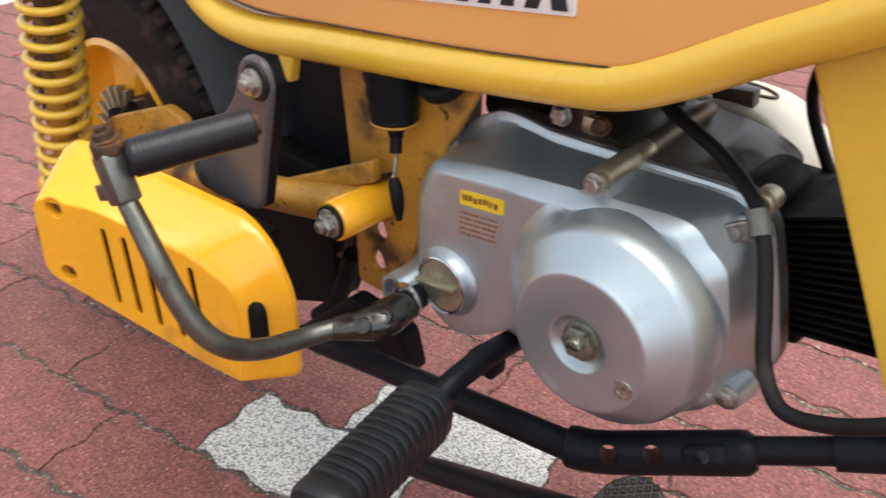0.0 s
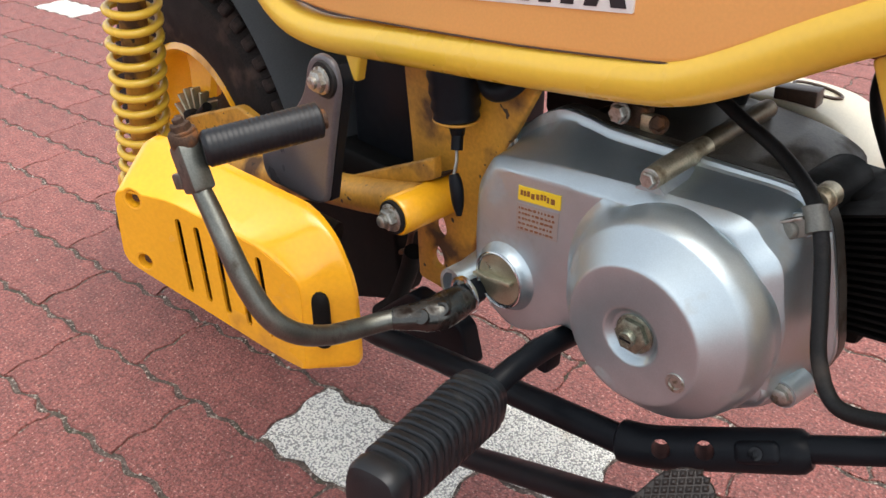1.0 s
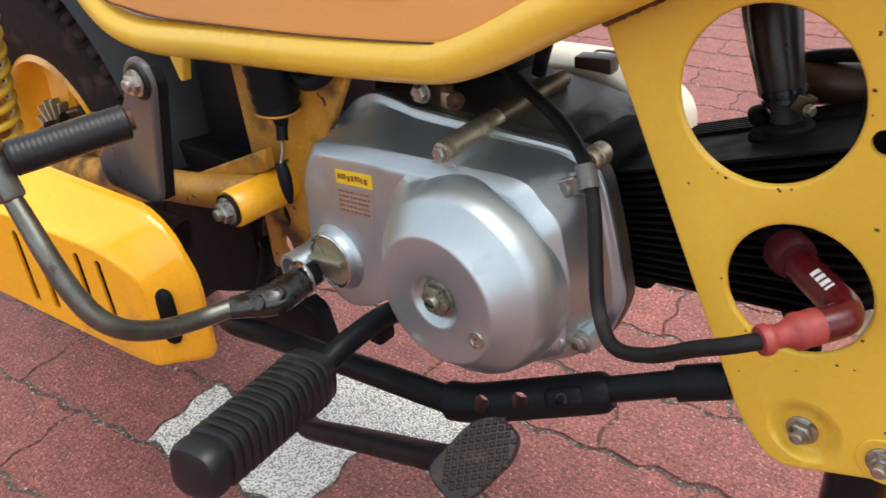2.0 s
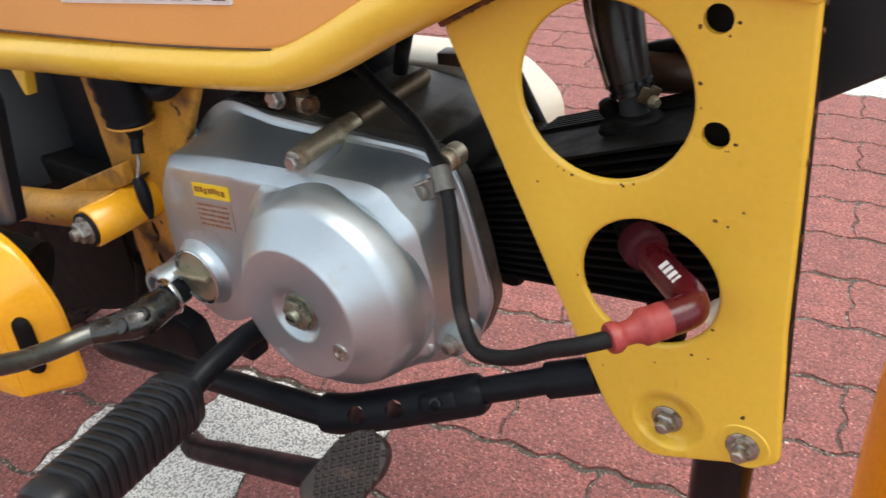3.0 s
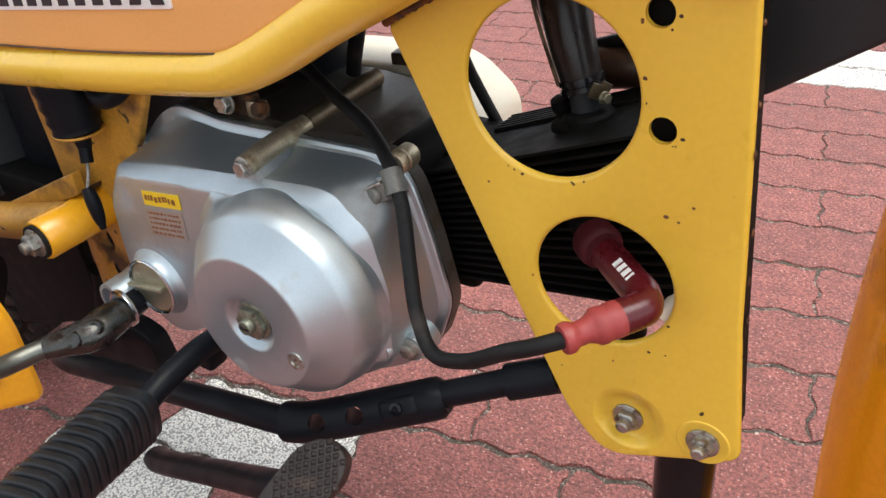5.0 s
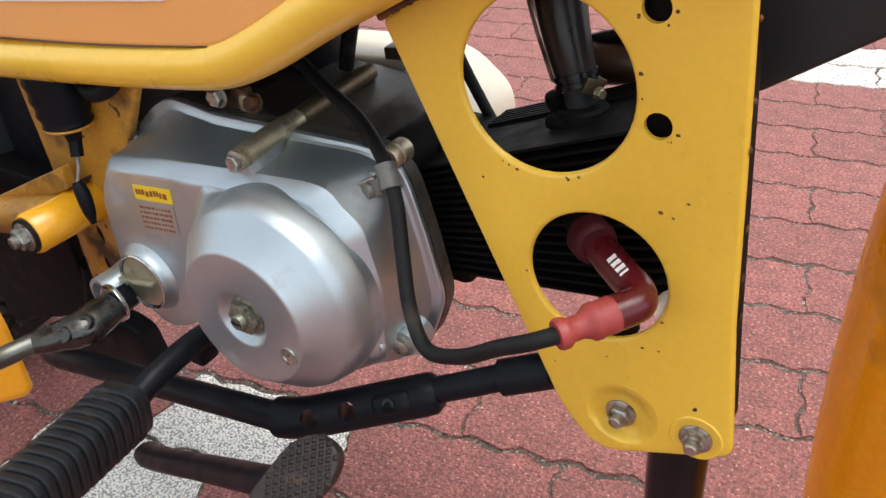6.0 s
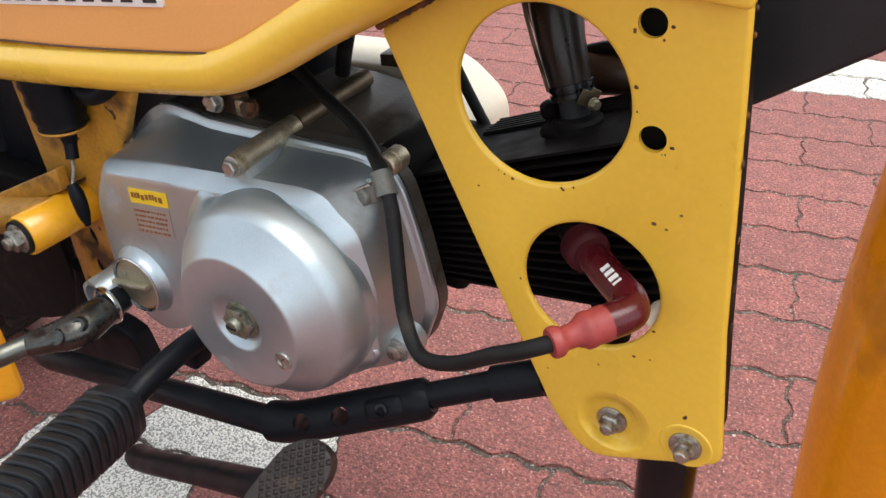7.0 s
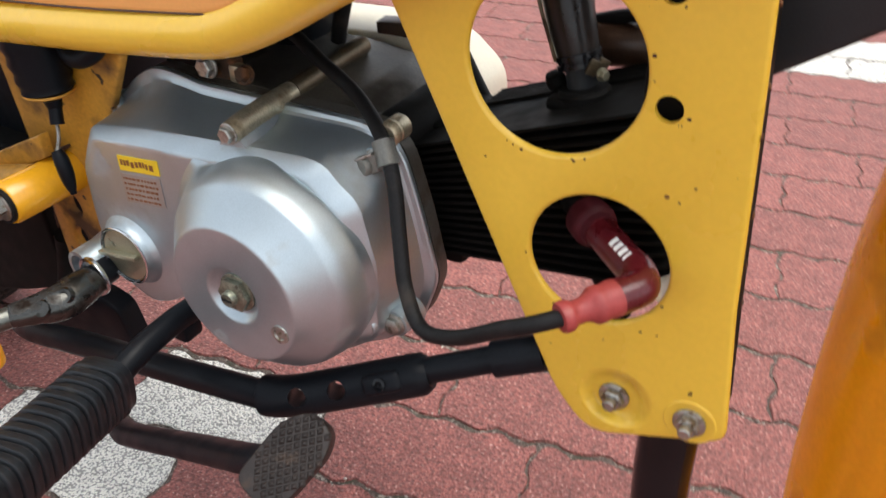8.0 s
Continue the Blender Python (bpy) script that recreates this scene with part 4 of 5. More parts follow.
brake = part("brake_pedal_arm", tube([(-0.190, -0.140, 0.146), (-0.163, -0.150, 0.162), (-0.069, -0.170, 0.220), (0.017, -0.190, 0.274), (0.040, -0.194, 0.289)], 0.0112, 6, 16, flat=0.78), BLACK, bike, "black brake pedal arm with checkered steel pad")


def brake_pad():
    out = rounded([(-0.017, -0.029), (0.007, -0.031), (0.0145, -0.020), (0.0160, 0.012), (0.0095, 0.025), (-0.008, 0.025), (-0.017, 0.010)], 0.009, 5)
    return slab(out, -0.004, 0.010, lip=0.0018)


def pad_studs():
    bm = bmesh.new()
    for i in range(-5, 6):
        for j in range(-8, 9):
            u, v = i * 0.0052 + (j % 2) * 0.0026 - 0.001, j * 0.0034
            if (u / 0.0160) ** 2 + (v / 0.027) ** 2 < 0.95:
                lathe([(0.0030, 0.0038), (0.0010, 0.0050), (0.0, 0.0050)], (u, 0, v), OUT, 4, bm, squash=0.85)
    return bm


pad_n = Vector((0.30, -0.62, 0.72)).normalized()
pad_rot = Vector((0, -1, 0)).rotation_difference(pad_n).to_matrix().to_4x4()
pad_at = Matrix.Translation((0.053, -0.196, 0.3035)) @ pad_rot @ pose(0, 0, 0, 0, 25, 0)
part("checkered_pad", brake_pad(), PAD, brake, "worn checkered steel pad", at=pad_at, smooth_angle=25)
tagged(part("pad_studs", pad_studs(), PAD, brake, "small raised diamond studs", at=pad_at, smooth_angle=25), kind="stuff")

# ---- exhaust guard ----
G0, GA = Vector((-0.235, -0.220, 0.0)), radians(25)
ge, gn = Vector((math.cos(GA), math.sin(GA), 0)), Vector((-math.sin(GA), math.cos(GA), 0))


def on_guard(c):
    return G0 + ge * c.x + gn * c.y + Vector((0, 0, c.z))


g_face = rounded([(-0.173, 0.370), (-0.177, 0.306), (-0.040, 0.2460), (-0.017, 0.2390), (-0.0145, 0.298), (-0.0150, 0.3210), (-0.048, 0.3445), (-0.120, 0.3685)], [0.012, 0.012, 0.010, 0.005, 0.012, 0.012, 0.012, 0.010], 5)
g_back = rounded([(-0.176, 0.397), (-0.198, 0.300), (-0.040, 0.222), (0.0190, 0.2350), (0.0185, 0.3120), (0.0060, 0.3460), (-0.0150, 0.3630), (-0.140, 0.389)], [0.020, 0.02, 0.014, 0.010, 0.02, 0.02, 0.02, 0.014], 5)
slots = []
for s0, z0, s1, z1 in ((-0.1165, 0.355, -0.1155, 0.289), (-0.1005, 0.351, -0.0985, 0.284), (-0.0840, 0.345, -0.0820, 0.2765), (-0.0660, 0.341, -0.0640, 0.270), (-0.0485, 0.336, -0.0455, 0.264)):
    w = 0.0026
    slots.append([(s0 - w, z0 - w), (s0 - w * 0.6, z0 - w * 0.2), (s0, z0), (s0 + w * 0.6, z0 - w * 0.2), (s0 + w, z0 - w), (s1 + w, z1 + w), (s1 + w * 0.6, z1 + w * 0.2), (s1, z1), (s1 - w * 0.6, z1 + w * 0.2), (s1 - w, z1 + w)])
slots += [circle(-0.1555, 0.3644, 0.0068, 24), circle(-0.1562, 0.3092, 0.0068, 24)]
gb = slab(g_face, -0.0006, 0.0022, slots, to=on_guard)
# the front end of the guard is shallower than its rear
shallow = lambda x: 1 - 0.48 * min(1, max(0, (x + 0.06) / 0.07))
mix_ring = lambda t, d: [tuple(on_guard(Vector((a[0] + (b[0] - a[0]) * t, d * shallow(b[0]), a[1] + (b[1] - a[1]) * t)))) for a, b in zip(g_face, g_back)]
loft([mix_ring(-0.02, -0.0003), mix_ring(0.03, -0.0001), mix_ring(0.07, 0.0010), mix_ring(0.12, 0.0030), mix_ring(0.17, 0.0054), mix_ring(0.80, 0.0345), mix_ring(0.87, 0.0380), mix_ring(0.94, 0.0415), mix_ring(0.985, 0.0450), mix_ring(1.0, 0.0480), mix_ring(1.0, 0.054), mix_ring(0.97, 0.054), mix_ring(0.93, 0.044), mix_ring(0.2, 0.0095), mix_ring(0.0, 0.003)], gb, cap=False)
guard = part("exhaust_guard", gb, YELLOW_CLEAN, bike, "glossy yellow slotted exhaust heat guard", smooth_angle=20)
for s, z in ((-0.1555, 0.3644), (-0.1562, 0.3092)):
    dish = part("bolt_dish", lathe([(0.0100, -0.0001), (0.0090, 0.0003), (0.0080, 0.0002), (0.0072, -0.0006), (0.0064, -0.0030), (0.0060, -0.0070), (0.0, -0.0070)], on_guard(Vector((s, -0.0006, z))), -gn, 28), YELLOW_CLEAN, guard)
    part("guard_bolt", hexhead(on_guard(Vector((s, 0.0064, z))), -gn, 0.0040, 0.0035, 0.0052), RUST, dish)
# No hole is cut: a near-black oval paints the opening's dark inside.
part("front_slot", tube([on_guard(Vector((-0.0040, 0.0075, 0.3110))), on_guard(Vector((-0.0040, 0.0075, 0.286))), on_guard(Vector((-0.0040, 0.0075, 0.2590)))], lambda t: 0.0085 * max(0.05, 1 - abs(2 * t - 1) ** 7) ** 0.5, 12, 16, flat=0.6, up=tuple(gn)), IRON, guard, "solid dark oval standing for an opening")
silencer = part("silencer", tube([on_guard(Vector((-0.150, 0.060, 0.328))), on_guard(Vector((-0.09, 0.058, 0.312))), on_guard(Vector((-0.035, 0.062, 0.292)))], 0.043, 6, 28), IRON, bike, "sooty black exhaust silencer")
part("tail_pipe", tube([on_guard(Vector((-0.222, 0.055, 0.305))), on_guard(Vector((-0.15, 0.055, 0.318)))], 0.013, 2, 20), RUST, silencer)

# ---- bracket, swing arm pivot, inner frame ----
blade = part("hanger_bracket", slab(rounded([(-0.264, 0.481), (-0.247, 0.479), (-0.241, 0.464), (-0.256, 0.410), (-0.268, 0.364), (-0.284, 0.358), (-0.350, 0.356), (-0.356, 0.378), (-0.302, 0.428), (-0.284, 0.447), (-0.276, 0.472)], [0.010, 0.010, 0.010, 0.01, 0.010, 0.008, 0.012, 0.012, 0.02, 0.015, 0.012], 5), -0.184, -0.179, lip=0.003, seg=4), BLADE, bike, "dark grey painted steel silencer bracket")
# Folded side gets black, darker than the face, to carry its shading.
part("bracket_flange", slab(rounded([(-0.2465, 0.477), (-0.2405, 0.464), (-0.2555, 0.410), (-0.2675, 0.364), (-0.2745, 0.364), (-0.2625, 0.410), (-0.2475, 0.464)], 0.003), -0.1785, -0.171), BLACK, blade, "folded edge, its shade put into a darker colour")
part("bush", lathe([(0.0, -0.004), (0.0128, -0.004), (0.0134, 0.0), (0.0126, 0.0018), (0.0, 0.0022)], (-0.2560, -0.184, 0.4640), OUT, 28), RUBBER, blade, "black rubber bush")
part("bracket_bolt", hexhead((-0.2560, -0.1866, 0.4640), OUT, 0.0080, 0.0065, 0.0098, 0.003), ZINC, blade)
part("hanger_gusset", slab(rounded([(-0.318, 0.474), (-0.286, 0.477), (-0.297, 0.438), (-0.301, 0.438)], 0.004), -0.126, -0.118, lip=0.002), YELLOW, blade)
pivot = part("swing_arm", lathe([(0.0, -0.148), (0.0148, -0.148), (0.0160, -0.146), (0.0160, -0.090), (0.0, -0.090)], (-0.231, 0.0, 0.354), (0, 1, 0), 28), YELLOW_CLEAN, bike, "yellow swing arm with pivot bush")
part("pivot_bolt", hexhead((-0.231, -0.150, 0.354), OUT, 0.0085, 0.008, 0.0112, 0.004), ZINC, pivot)
part("pivot_bush", lathe([(0.0135, 0.0), (0.0135, 0.003), (0.0, 0.003)], (-0.231, -0.148, 0.354), OUT, 24), RUBBER, pivot)
part("arm_tube", tube([(-0.231, -0.120, 0.356), (-0.33, -0.118, 0.330), (-0.55, -0.112, 0.285), (-0.78, -0.105, 0.240)], 0.0150, 5, 20), YELLOW_DIRTY, pivot)
part("upper_brace", slab(rounded([(-0.225, 0.393), (-0.225, 0.375), (-0.37, 0.303), (-0.52, 0.252), (-0.52, 0.270), (-0.37, 0.323)], 0.002), -0.112, -0.104, lip=0.0015), YELLOW_DIRTY, pivot)
part("chain_guard", slab(rounded([(-0.74, 0.245), (-0.65, 0.305), (-0.53, 0.350), (-0.50, 0.345), (-0.48, 0.300), (-0.62, 0.268)], 0.008), -0.104, -0.094, lip=0.003), YELLOW_DIRTY, pivot)
part("brace_shelf", slab(rounded([(-0.225, 0.377), (-0.225, 0.374), (-0.37, 0.302), (-0.37, 0.305)], 0.0005), -0.104, -0.085), RUST, pivot)

drops = []
for cx_, cz_ in ((-0.2430, 0.317), (-0.2460, 0.286)):
    drops.append([(cx_ + 0.0075 * math.cos(a), cz_ + (0.0085 + 0.0035 * max(0, math.sin(a))) * math.sin(a)) for a in (2 * math.pi * k / 20 for k in range(20))])
rear_plate = part("pivot_plate", slab(rounded([(-0.285, 0.470), (-0.275, 0.375), (-0.270, 0.258), (-0.228, 0.258), (-0.208, 0.300), (-0.196, 0.345), (-0.176, 0.402), (-0.140, 0.470)], 0.006), -0.090, -0.084, drops, lip=0.002), YELLOW_DIRTY, bike, "grimy yellow pivot plate with teardrop holes")
part("cable_boot", lathe([(0.0000, 0.0), (0.0050, 0.0), (0.0062, 0.006), (0.0139, 0.010), (0.0174, 0.014), (0.0164, 0.018), (0.0185, 0.023), (0.0172, 0.028), (0.0193, 0.034), (0.0180, 0.040), (0.0198, 0.046), (0.0178, 0.054), (0.0000, 0.056)], (-0.205, -0.106, 0.416), (-0.10, 0, 1), 28), BLACK, rear_plate, "creased black rubber switch boot")
part("boot_ring", tube([(-0.2065 + 0.0165 * math.cos(a), -0.106 + 0.0165 * math.sin(a), 0.4285) for a in (2 * math.pi * k / 20 for k in range(21))], 0.0011, 2, 8), YELLOW_DIRTY, rear_plate)
part("switch_stem", tube([(-0.2050, -0.106, 0.4180), (-0.2035, -0.108, 0.412), (-0.2020, -0.110, 0.406)], 0.0046, 4, 14), BLACK, rear_plate)
part("switch_wire", tube([(-0.2020, -0.110, 0.408), (-0.1970, -0.115, 0.400), (-0.1925, -0.122, 0.393)], 0.0013, 4, 8), ZINC, rear_plate)
part("wire_plug", tube([(-0.1928, -0.122, 0.394), (-0.1890, -0.123, 0.386), (-0.1860, -0.124, 0.373), (-0.1850, -0.124, 0.364)], lambda t: 0.0024 + 0.0028 * math.sin(min(1, 0.15 + t * 0.9) * 3.14), 6, 14), BLACK, rear_plate, "black oval wire connector")
part("hook_lug", tube([(-0.192, -0.095, 0.476), (-0.184, -0.100, 0.462), (-0.172, -0.104, 0.4565), (-0.160, -0.100, 0.461), (-0.150, -0.095, 0.474)], 0.0066, 6, 12), BLACK, rear_plate)
sprocket = part("sprocket_cover", lathe([(0.0, -0.052), (0.020, -0.054), (0.024, -0.048), (0.048, -0.046), (0.056, -0.040), (0.060, -0.028), (0.060, -0.010), (0.0, -0.010)], (-0.395, 0.0, 0.268), (0, 1, 0), 36), IRON, bike, "oily black sprocket cover and chain")
for k in range(7):
    a = 2 * math.pi * k / 7
    part("cover_screw", hexhead((-0.395 + 0.049 * math.cos(a), -0.0455, 0.268 + 0.049 * math.sin(a)), OUT, 0.0050, 0.004, 0.0066), RUST, sprocket)
part("chain_run", tube([(-0.385, -0.030, 0.192), (-0.50, -0.030, 0.185), (-0.70, -0.030, 0.180)], 0.0085, 4, 8), RUST, sprocket)
part("stand_leg", tube([(-0.300, -0.070, 0.262), (-0.318, -0.064, 0.225), (-0.345, -0.058, 0.180), (-0.375, -0.055, 0.150)], 0.0090, 5, 12), IRON, bike, "folded black side stand")
part("frame_cradle", slab(rounded([(-0.50, 0.20), (-0.47, 0.33), (-0.335, 0.33), (-0.335, 0.290), (-0.330, 0.212), (-0.340, 0.186), (-0.40, 0.160), (-0.50, 0.125)], 0.008), -0.064, -0.030, lip=0.004), IRON, bike, "oily black engine cradle")
part("peg_bracket", slab(rounded([(-0.262, 0.253), (-0.214, 0.252), (-0.197, 0.247), (-0.187, 0.212), (-0.20, 0.202), (-0.30, 0.168), (-0.33, 0.190)], 0.006), -0.110, -0.092, lip=0.003), BLACK, bar)
part("return_cable", tube([(-0.270, -0.078, 0.300), (-0.300, -0.070, 0.285), (-0.322, -0.060, 0.250), (-0.360, -0.058, 0.232)], 0.0030, 6, 8), RUST, bike)
# Black block added for the darkness behind the engine; no part is known there.
part("air_box", box(-0.215, -0.075, 0.000, 0.045, 0.400, 0.505, 0.008), BLACK, bike, "black filler block where the gap behind the engine is dark")
# Made-up black block stands for the shadowed space under the side panel.
part("battery_box", box(-0.42, -0.275, -0.040, 0.08, 0.300, 0.480, 0.008), BLACK, bike, "black filler block for the shadowed space under the side panel")

# ---- rear wheel, shock absorber, mudguard ----
WX, WZ, WR = -0.722, 0.230, 0.232


def rear_wheel():
    c = (WX, 0.0, WZ)
    tyre = part("rear_tyre", lathe([(WR - 0.107, -0.050), (WR - 0.094, -0.060), (WR - 0.055, -0.070), (WR - 0.022, -0.066), (WR - 0.008, -0.050), (WR - 0.003, -0.025), (WR - 0.002, 0.0), (WR - 0.003, 0.025), (WR - 0.008, 0.05), (WR - 0.022, 0.066), (WR - 0.055, 0.07), (WR - 0.094, 0.060), (WR - 0.107, 0.05)], c, (0, 1, 0), 72), TYRE, bike, "dusty knobbly rear tyre on a yellow rim")
    def shared(kind, bm):
        finish(bm)
        mesh = bpy.data.meshes.new(kind)
        bm.to_mesh(mesh)
        bm.free()
        mesh.materials.append(TYRE)
        return mesh
    knob, edge = shared("tread_block", box(-0.0085, 0.0085, -0.013, 0.013, -0.006, 0.009, 0.002, 1)), shared("shoulder_block", box(-0.0075, 0.0075, -0.0045, 0.0045, -0.008, 0.008, 0.002, 1))
    for k in range(56):
        for mesh, off, radius, y, lean in ((knob, 0.0, WR - 0.004, -0.026, 0), (knob, 0.5, WR - 0.004, 0.026, 0), (knob, 0.25, WR - 0.003, 0.0, 0), (edge, 0.5, WR - 0.010, -0.055, -35)):
            a = 2 * math.pi * (k + off) / 56
            ob = new(mesh.name, mesh)
            ob.parent = tyre
            ob.matrix_local = Matrix.Translation((WX + radius * math.cos(a), y, WZ + radius * math.sin(a))) @ pose(0, 0, 0, 0, 90 - math.degrees(a), 0) @ pose(0, 0, 0, lean, 0, 0)
    rim = part("rear_rim", lathe([(WR - 0.103, -0.052), (WR - 0.098, -0.056), (WR - 0.106, -0.060), (WR - 0.112, -0.053), (WR - 0.113, -0.030), (WR - 0.115, -0.020), (WR - 0.115, 0.02), (WR - 0.113, 0.03), (WR - 0.107, 0.055), (WR - 0.103, 0.052)], c, (0, 1, 0), 60), YELLOW_CLEAN, bike, "yellow pressed steel rear rim")
    for k in range(3):
        a = radians(98 + 120 * k)
        d, n_ = Vector((math.cos(a), 0, math.sin(a))), Vector((-math.sin(a), 0, math.cos(a)))
        o = Vector(c)
        bm = loft([[tuple(o + d * r + n_ * w * s1 + Vector((0, y, 0))) for s1, y in ((-1, y0 + 0.006), (-0.8, y0), (0.8, y0), (1, y0 + 0.006), (0.9, y0 + 0.014), (-0.9, y0 + 0.014))] for r, w, y0 in ((0.030, 0.030, -0.046), (0.065, 0.028, -0.042), (0.095, 0.034, -0.036), (WR - 0.112, 0.050, -0.032))])
        part("rim_spoke", bm, YELLOW_CLEAN, rim)
    hub = part("rear_hub", lathe([(0.0, -0.060), (0.014, -0.060), (0.018, -0.050), (0.040, -0.048), (0.066, -0.045), (0.070, -0.038), (0.070, -0.018), (0.0, -0.014)], c, (0, 1, 0), 48), ALLOY_DARK, rim, "stained alloy brake drum with cooling ribs")
    rib = box(0.036, 0.076, -0.0545, -0.042, -0.0018, 0.0018, 0.0008, 1)
    finish(rib)
    rib_me = bpy.data.meshes.new("cooling_rib")
    rib.to_mesh(rib_me)
    rib.free()
    rib_me.materials.append(OLIVE)
    for k in range(22):
        ob = new("cooling_rib", rib_me)
        ob.parent = rim
        ob.matrix_local = Matrix.Translation(c) @ pose(0, 0, 0, 0, 360 * k / 22, 0)
    part("brake_lever", tube([(WX + 0.010, -0.066, WZ + 0.030), (WX + 0.030, -0.070, WZ + 0.052), (WX + 0.062, -0.072, WZ + 0.076)], 0.0058, 4, 10), IRON, rim, "greasy black brake lever")
    part("lever_clamp", box(WX + 0.000, WX + 0.024, -0.076, -0.058, WZ + 0.030, WZ + 0.056, 0.005), IRON, rim)
    part("axle_nut", hexhead((WX, -0.07, WZ), OUT, 0.011, 0.010, 0.016, 0.006), ZINC, rim)
    part("tail_end_plate", box(WX - 0.03, WX + 0.20, -0.112, -0.098, WZ - 0.01, WZ + 0.045, 0.006), YELLOW_CLEAN, pivot, at=pose(0, 0, 0))


rear_wheel()

S0, S1 = Vector((-0.682, -0.150, 0.232)), Vector((-0.607, -0.150, 0.545))
sd = (S1 - S0)
shock = part("shock_absorber", tube([S0 - sd * 0.12, S1 + sd * 0.15], 0.0140, 1, 20), YELLOW_DIRTY, bike, "rear shock absorber with yellow coil spring")
u1 = sd.normalized().cross(Vector((0, 1, 0))).normalized()
u2 = sd.normalized().cross(u1)
coil = [S0 + sd * (k / 400) + (u1 * math.cos(k * 2 * math.pi * 17 / 400) + u2 * math.sin(k * 2 * math.pi * 17 / 400)) * 0.0258 for k in range(401)]
part("coil_spring", tube(coil, 0.0046, 1, 10), YELLOW, shock, "yellow coil spring")
part("spring_seat", lathe([(0.0, -0.008), (0.030, -0.008), (0.033, -0.004), (0.033, 0.0), (0.0, 0.002)], S0, sd.normalized(), 28), YELLOW_DIRTY, shock)

mud = bmesh.new()
rings = []
for k in range(26):
    a = radians(14 + k * 4.0)
    ring = []
    for j in range(11):
        v = -1 + 2 * j / 10
        rr = 0.316 - 0.030 * abs(v) ** 3
        ring.append(mud.verts.new((WX + rr * math.cos(a), v * 0.088, WZ + rr * math.sin(a))))
    rings.append(ring)
for a_, b_ in zip(rings, rings[1:]):
    for j in range(10):
        mud.faces.new((a_[j], a_[j + 1], b_[j + 1], b_[j]))
bmesh.ops.solidify(mud, geom=mud.faces[:], thickness=0.004)
part("rear_mudguard", mud, GREY, bike, "dark grey plastic inner mudguard")

# ---- front: dark shield, mudguard, down pipe, wheel ----
shield = part("front_shield", slab(rounded([(0.212, 0.62), (0.2240, 0.503), (0.2300, 0.500), (0.285, 0.5380), (0.42, 0.64), (0.36, 0.72), (0.24, 0.70)], 0.004), -0.040, 0.05, lip=0.003), PLASTIC, bike, "dark grey plastic shield ahead of the frame")
down = part("down_pipe", tube([(0.2230, -0.068, 0.345), (0.2250, -0.070, 0.300), (0.2270, -0.070, 0.24), (0.235, -0.066, 0.16), (0.26, -0.05, 0.10), (0.32, -0.03, 0.085)], 0.0170, 8, 28), BLACK_GLOSS, bike, "gloss black engine guard pipe")
part("pipe_lug", box(0.165, 0.243, -0.080, -0.066, 0.303, 0.335, 0.004), BLACK, down)

FX, FZ = 0.640, 0.240


def front_end():
    bm = bmesh.new()
    rows = []
    for k in range(30):
        if k < 20:
            z = 0.08 + 0.022 * k
            x0, dx, dz = 0.287 + 0.30 * (z - 0.36) ** 2, 1.0, 0.0
        else:
            a = radians((k - 19) * 9)
            x0, z, dx, dz = 0.2955 + 0.22 * (1 - math.cos(a)), 0.498 + 0.22 * math.sin(a), math.cos(a), -math.sin(a)
        row = []
        for j in range(21):
            v = -1 + 2 * j / 20
            inn = 0.062 * abs(v) ** 3.5
            row.append(bm.verts.new((x0 + inn * dx, v * 0.085 - 0.0, z + inn * dz)))
        rows.append(row)
    for a_, b_ in zip(rows, rows[1:]):
        for j in range(20):
            bm.faces.new((a_[j], a_[j + 1], b_[j + 1], b_[j]))
    bmesh.ops.solidify(bm, geom=bm.faces[:], thickness=0.004)
    part("front_mudguard", bm, YELLOW_CLEAN, bike, "glossy orange-yellow plastic front mudguard")
    part("front_tyre", lathe([(0.16, -0.05), (0.18, -0.062), (0.21, -0.066), (0.235, -0.045), (0.24, 0.0), (0.235, 0.045), (0.21, 0.066), (0.18, 0.062), (0.16, 0.05), (0.12, 0.03), (0.05, 0.03), (0.05, -0.03), (0.12, -0.03), (0.16, -0.05)], (FX + 0.06, 0, FZ), (0, 1, 0), 56), TYRE, bike, "front tyre under the mudguard")


front_end()

# ---- paved ground ----
CELL, TURN = 0.1125, radians(9.9)
ORIGIN = Vector((-0.45, -0.18, 0.0))
ct, st_ = math.cos(TURN), math.sin(TURN)


def ground_at(u, v):
    """Place of paver coordinates, in half paver lengths, on the turned grid."""
    x, y = u * CELL, v * CELL
    return ORIGIN + Vector((ct * x - st_ * y, st_ * x + ct * y, 0))


gsheet = bmesh.new()
bmesh.ops.create_grid(gsheet, x_segments=1, y_segments=1, size=400, matrix=Matrix.Translation((0, 0, -0.0020)))
me = bpy.data.meshes.new("ground")
gsheet.to_mesh(me)
gsheet.free()
me.materials.append(SAND)
ground = tagged(new("ground", me), "sandy mossy bedding between the pavers", "ground", kind="structure")


def wave(s):
    """Zigzag of the interlocking edges: s along the edge in half paver lengths."""
    k = [0.0, 0.8, 1.0, 0.7, 0.0, -0.8, -1.0, -0.7]
    t = (s % 0.5) * 16
    i = int(t)
    return (k[i % 8] * (1 - (t - i)) + k[(i + 1) % 8] * (t - i)) * 0.0042


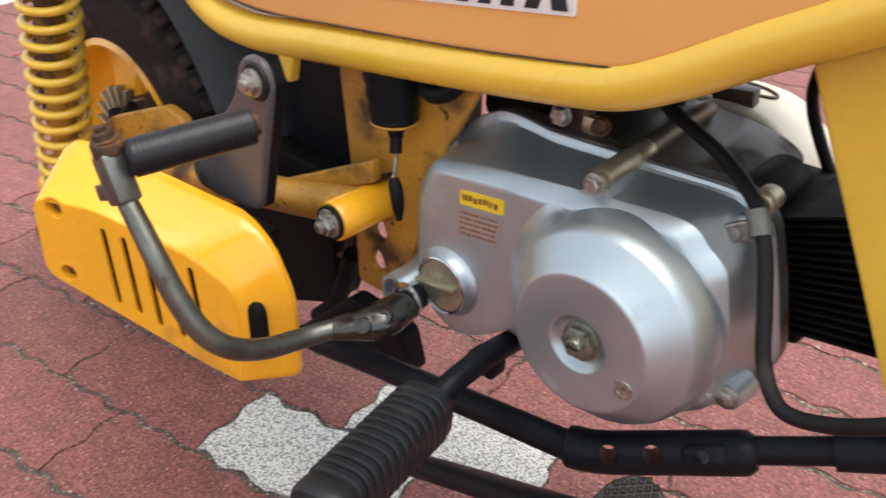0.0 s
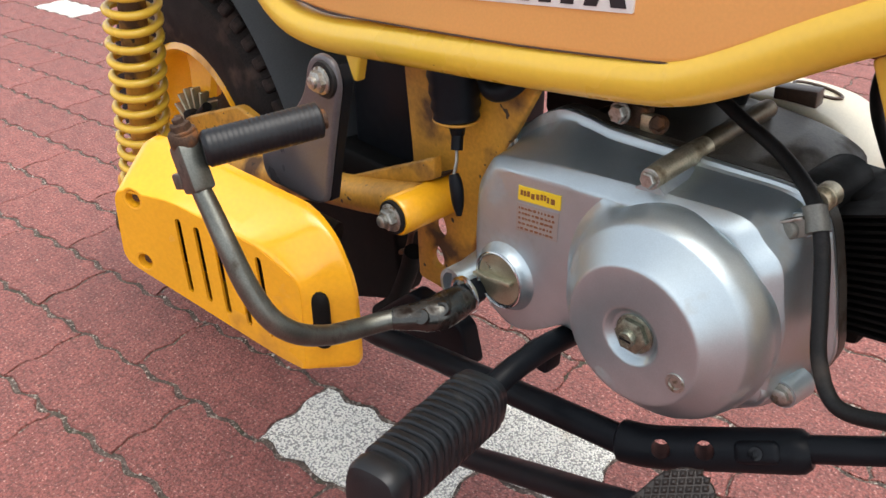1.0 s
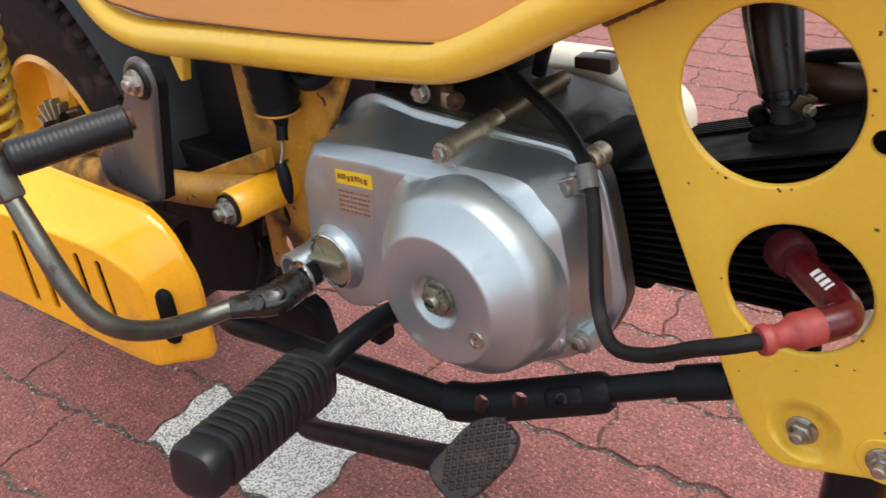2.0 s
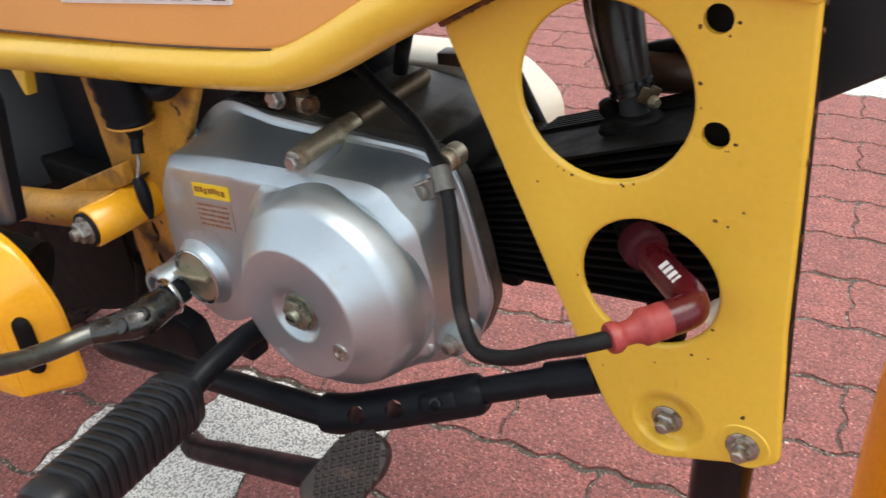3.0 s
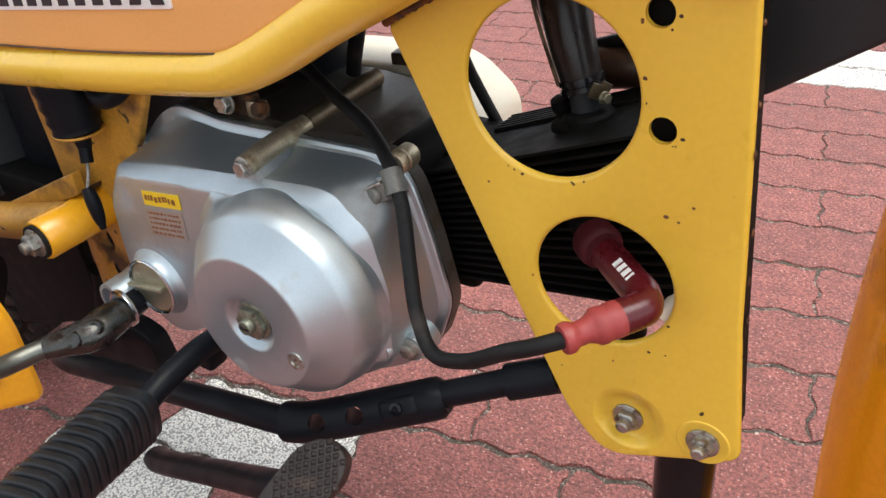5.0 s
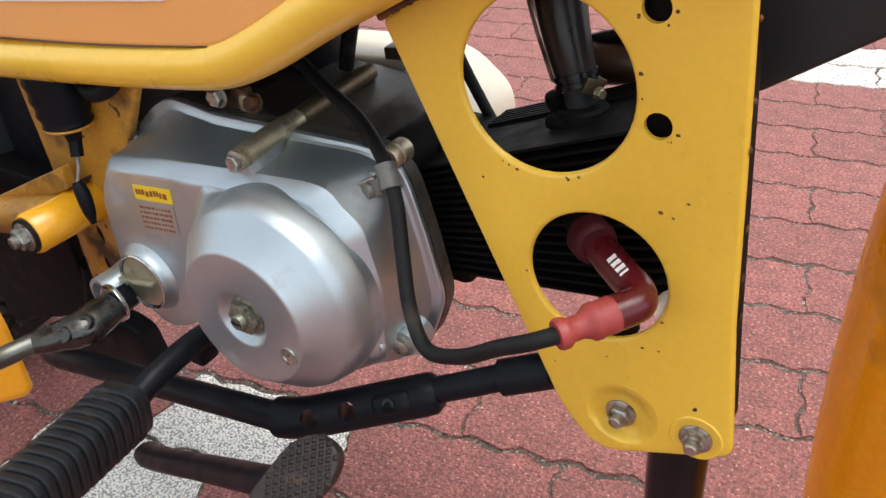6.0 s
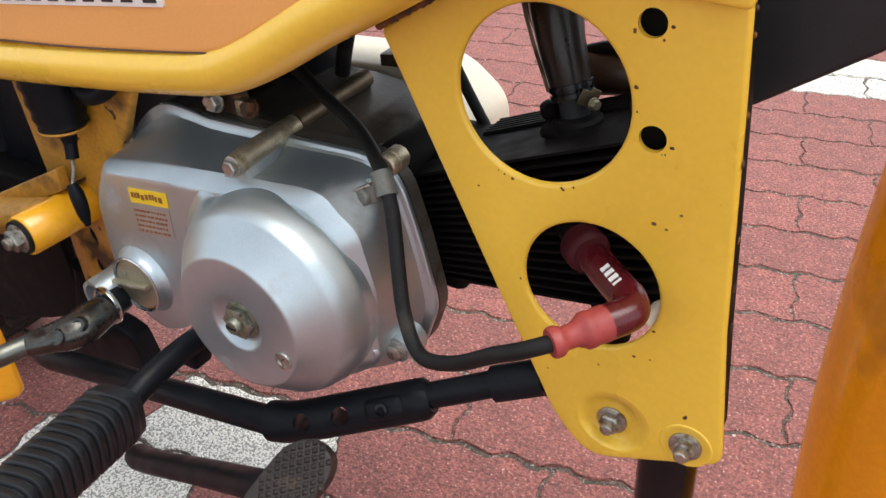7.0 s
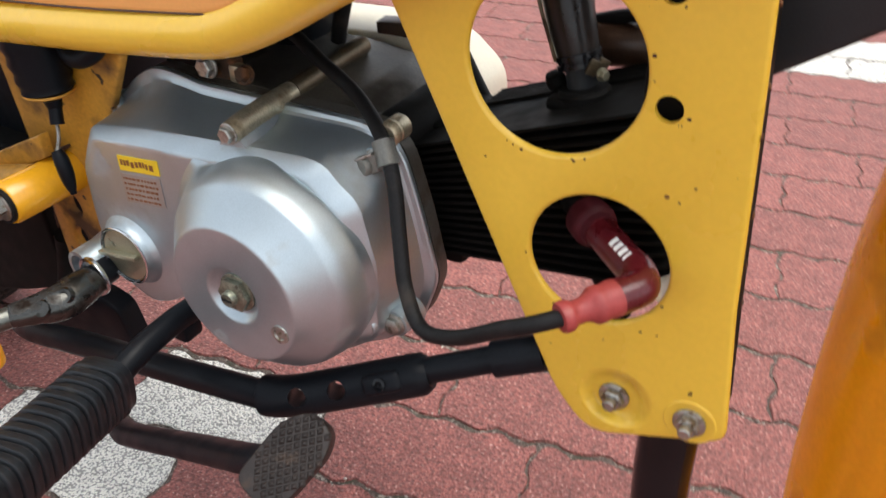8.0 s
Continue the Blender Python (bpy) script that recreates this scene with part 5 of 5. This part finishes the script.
def paver_outline(gap=0.0010, seed=0):
    rnd = random.Random(seed)
    L, W, n = 2 * CELL, CELL, 24
    pts = []
    jit = lambda: rnd.uniform(-0.0019, 0.0019)
    for k in range(n):
        s = 2 * k / n
        pts.append((s * CELL + (gap if k == 0 else 0), wave(s) + gap * 3 + jit()))
    for k in range(n // 2):
        s = k / (n // 2)
        pts.append((L - gap + wave(s + 0.12) * 0.9 + jit(), s * CELL + (gap if k == 0 else 0)))
    for k in range(n):
        s = 2 - 2 * k / n
        pts.append((s * CELL - (gap if k == 0 else 0), W + wave(s) - gap * 3 + jit()))
    for k in range(n // 2):
        s = 1 - k / (n // 2)
        pts.append((gap + wave(s + 0.12) * 0.9 + jit(), s * CELL - (gap if k == 0 else 0)))
    return pts


def paver_mesh(mat, seed):
    rnd = random.Random(seed + 50)
    pts = paver_outline(seed=seed)
    cx, cy = CELL, CELL / 2
    bm = bmesh.new()
    def ring(inset, z):
        return [bm.verts.new((x + (cx - x) * inset * 0.5, y + (cy - y) * inset, z)) for x, y in pts]
    a, b, c = ring(0.0, -0.012), ring(0.0, -0.0018), ring(0.028, 0.0)
    n = len(pts)
    for p, q in ((a, b), (b, c)):
        for k in range(n):
            bm.faces.new((p[k], p[(k + 1) % n], q[(k + 1) % n], q[k]))
    bm.faces.new(c)
    for v in b:
        v.co.z -= rnd.uniform(0, 0.0018)
    finish(bm, 30)
    m = bpy.data.meshes.new("paver")
    bm.to_mesh(m)
    bm.free()
    m.materials.append(mat)
    return m


RED_MESHES = [paver_mesh(PAVER_RED, k) for k in range(6)]
WHITE_MESHES = [paver_mesh(PAVER_WHITE, k) for k in range(3)]
WHITE_CELLS = {(0, 0), (1, 1), (-18, 8), (-8, 6), (6, 12), (8, 12), (7, 13), (9, 13), (10, 12)}
cells = []
for v in range(-26, 50):
    for i in range(-32, 26):
        cells.append((2 * i + (v % 2), v))
near = [c for c in cells if (c[0] >= -8 and c[0] <= 10 and -3 <= c[1] <= 15) or (c[0] >= -20 and 2 <= c[1] <= 12)]
near = sorted(near, key=lambda c: abs(c[0] + 3) + abs(c[1] - 4) * 1.3)[:300]
near_set = set(near) | {c for c in WHITE_CELLS}
rest = bmesh.new()
for u, v in cells:
    rnd = random.Random(u * 131 + v)
    p = ground_at(u, v)
    m = Matrix.Translation(p + Vector((0, 0, rnd.uniform(-0.0005, 0.0005)))) @ pose(0, 0, 0, rnd.uniform(-0.22, 0.22), rnd.uniform(-0.10, 0.10), math.degrees(TURN))
    white = (u, v) in WHITE_CELLS
    me = rnd.choice(WHITE_MESHES if white else RED_MESHES)
    if (u, v) in near_set:
        ob = new("paver", me)
        ob.parent = ground
        ob.matrix_local = m
        if white:
            tagged(ob, "white exposed-aggregate concrete paver")
    else:
        tmp = me.copy()
        tmp.transform(m)
        rest.from_mesh(tmp)
        bpy.data.meshes.remove(tmp)
finish(rest, 30)
far_me = bpy.data.meshes.new("far_pavers")
rest.to_mesh(far_me)
rest.free()
far_me.materials.append(PAVER_RED)
far = tagged(new("far_pavers", far_me), "red interlocking concrete pavers", kind="stuff")
far.parent = ground


# the paving goes on to the horizon
wide = bmesh.new()
u0, u1, v0, v1, big = -64, 51, -26, 50, 2600
for a, b, c, d in ((-big, big, -big, v0), (-big, big, v1, big), (-big, u0, v0, v1), (u1, big, v0, v1)):
    wide.faces.new([wide.verts.new(ground_at(u, v) + Vector((0, 0, -0.0008))) for u, v in ((a, c), (b, c), (b, d), (a, d))])
wide_me = bpy.data.meshes.new("paving")
wide.to_mesh(wide_me)
wide.free()
wide_me.materials.append(PAVER_RED)
paving = tagged(new("distant_paving", wide_me), "red paving reaching to the horizon", kind="stuff")
paving.parent = ground

# crumbs of sand, grit and dry moss lying in the seams
def seam_crumbs():
    rnd = random.Random(11)
    verts, faces = [], []
    for _ in range(5200):
        v = rnd.randint(-3, 13)
        u = rnd.uniform(-16, 9)
        if rnd.random() < 0.15:
            u = round(u) + rnd.gauss(0, 0.02)
            vv = v + rnd.random()
        else:
            vv = v + wave(u) / CELL + rnd.gauss(0, 0.028)
        if math.sin(u * 2.7 + v * 5) + math.sin(u * 1.1 - v * 2.3) < rnd.uniform(-1.2, 1.4):
            continue
        p = ground_at(u, vv)
        r = rnd.uniform(0.0007, 0.0024) * (0.7 if rnd.random() < 0.6 else 1.3)
        k = len(verts)
        j = lambda: rnd.uniform(0.6, 1.2) * r
        z = -0.0006 + r * 0.4
        verts += [(p.x + j(), p.y, z), (p.x, p.y + j(), z), (p.x - j(), p.y, z), (p.x, p.y - j(), z), (p.x, p.y, z + j() * 0.8), (p.x, p.y, z - r)]
        faces += [(k + a, k + (a + 1) % 4, k + 4) for a in range(4)] + [(k + (a + 1) % 4, k + a, k + 5) for a in range(4)]
    me = bpy.data.meshes.new("seam_crumbs")
    me.from_pydata(verts, [], faces)
    me.materials.append(CRUMB)
    ob = tagged(new("seam_crumbs", me), "grey-brown sand crumbs lying in the paver seams", kind="stuff")
    ob.parent = ground


seam_crumbs()
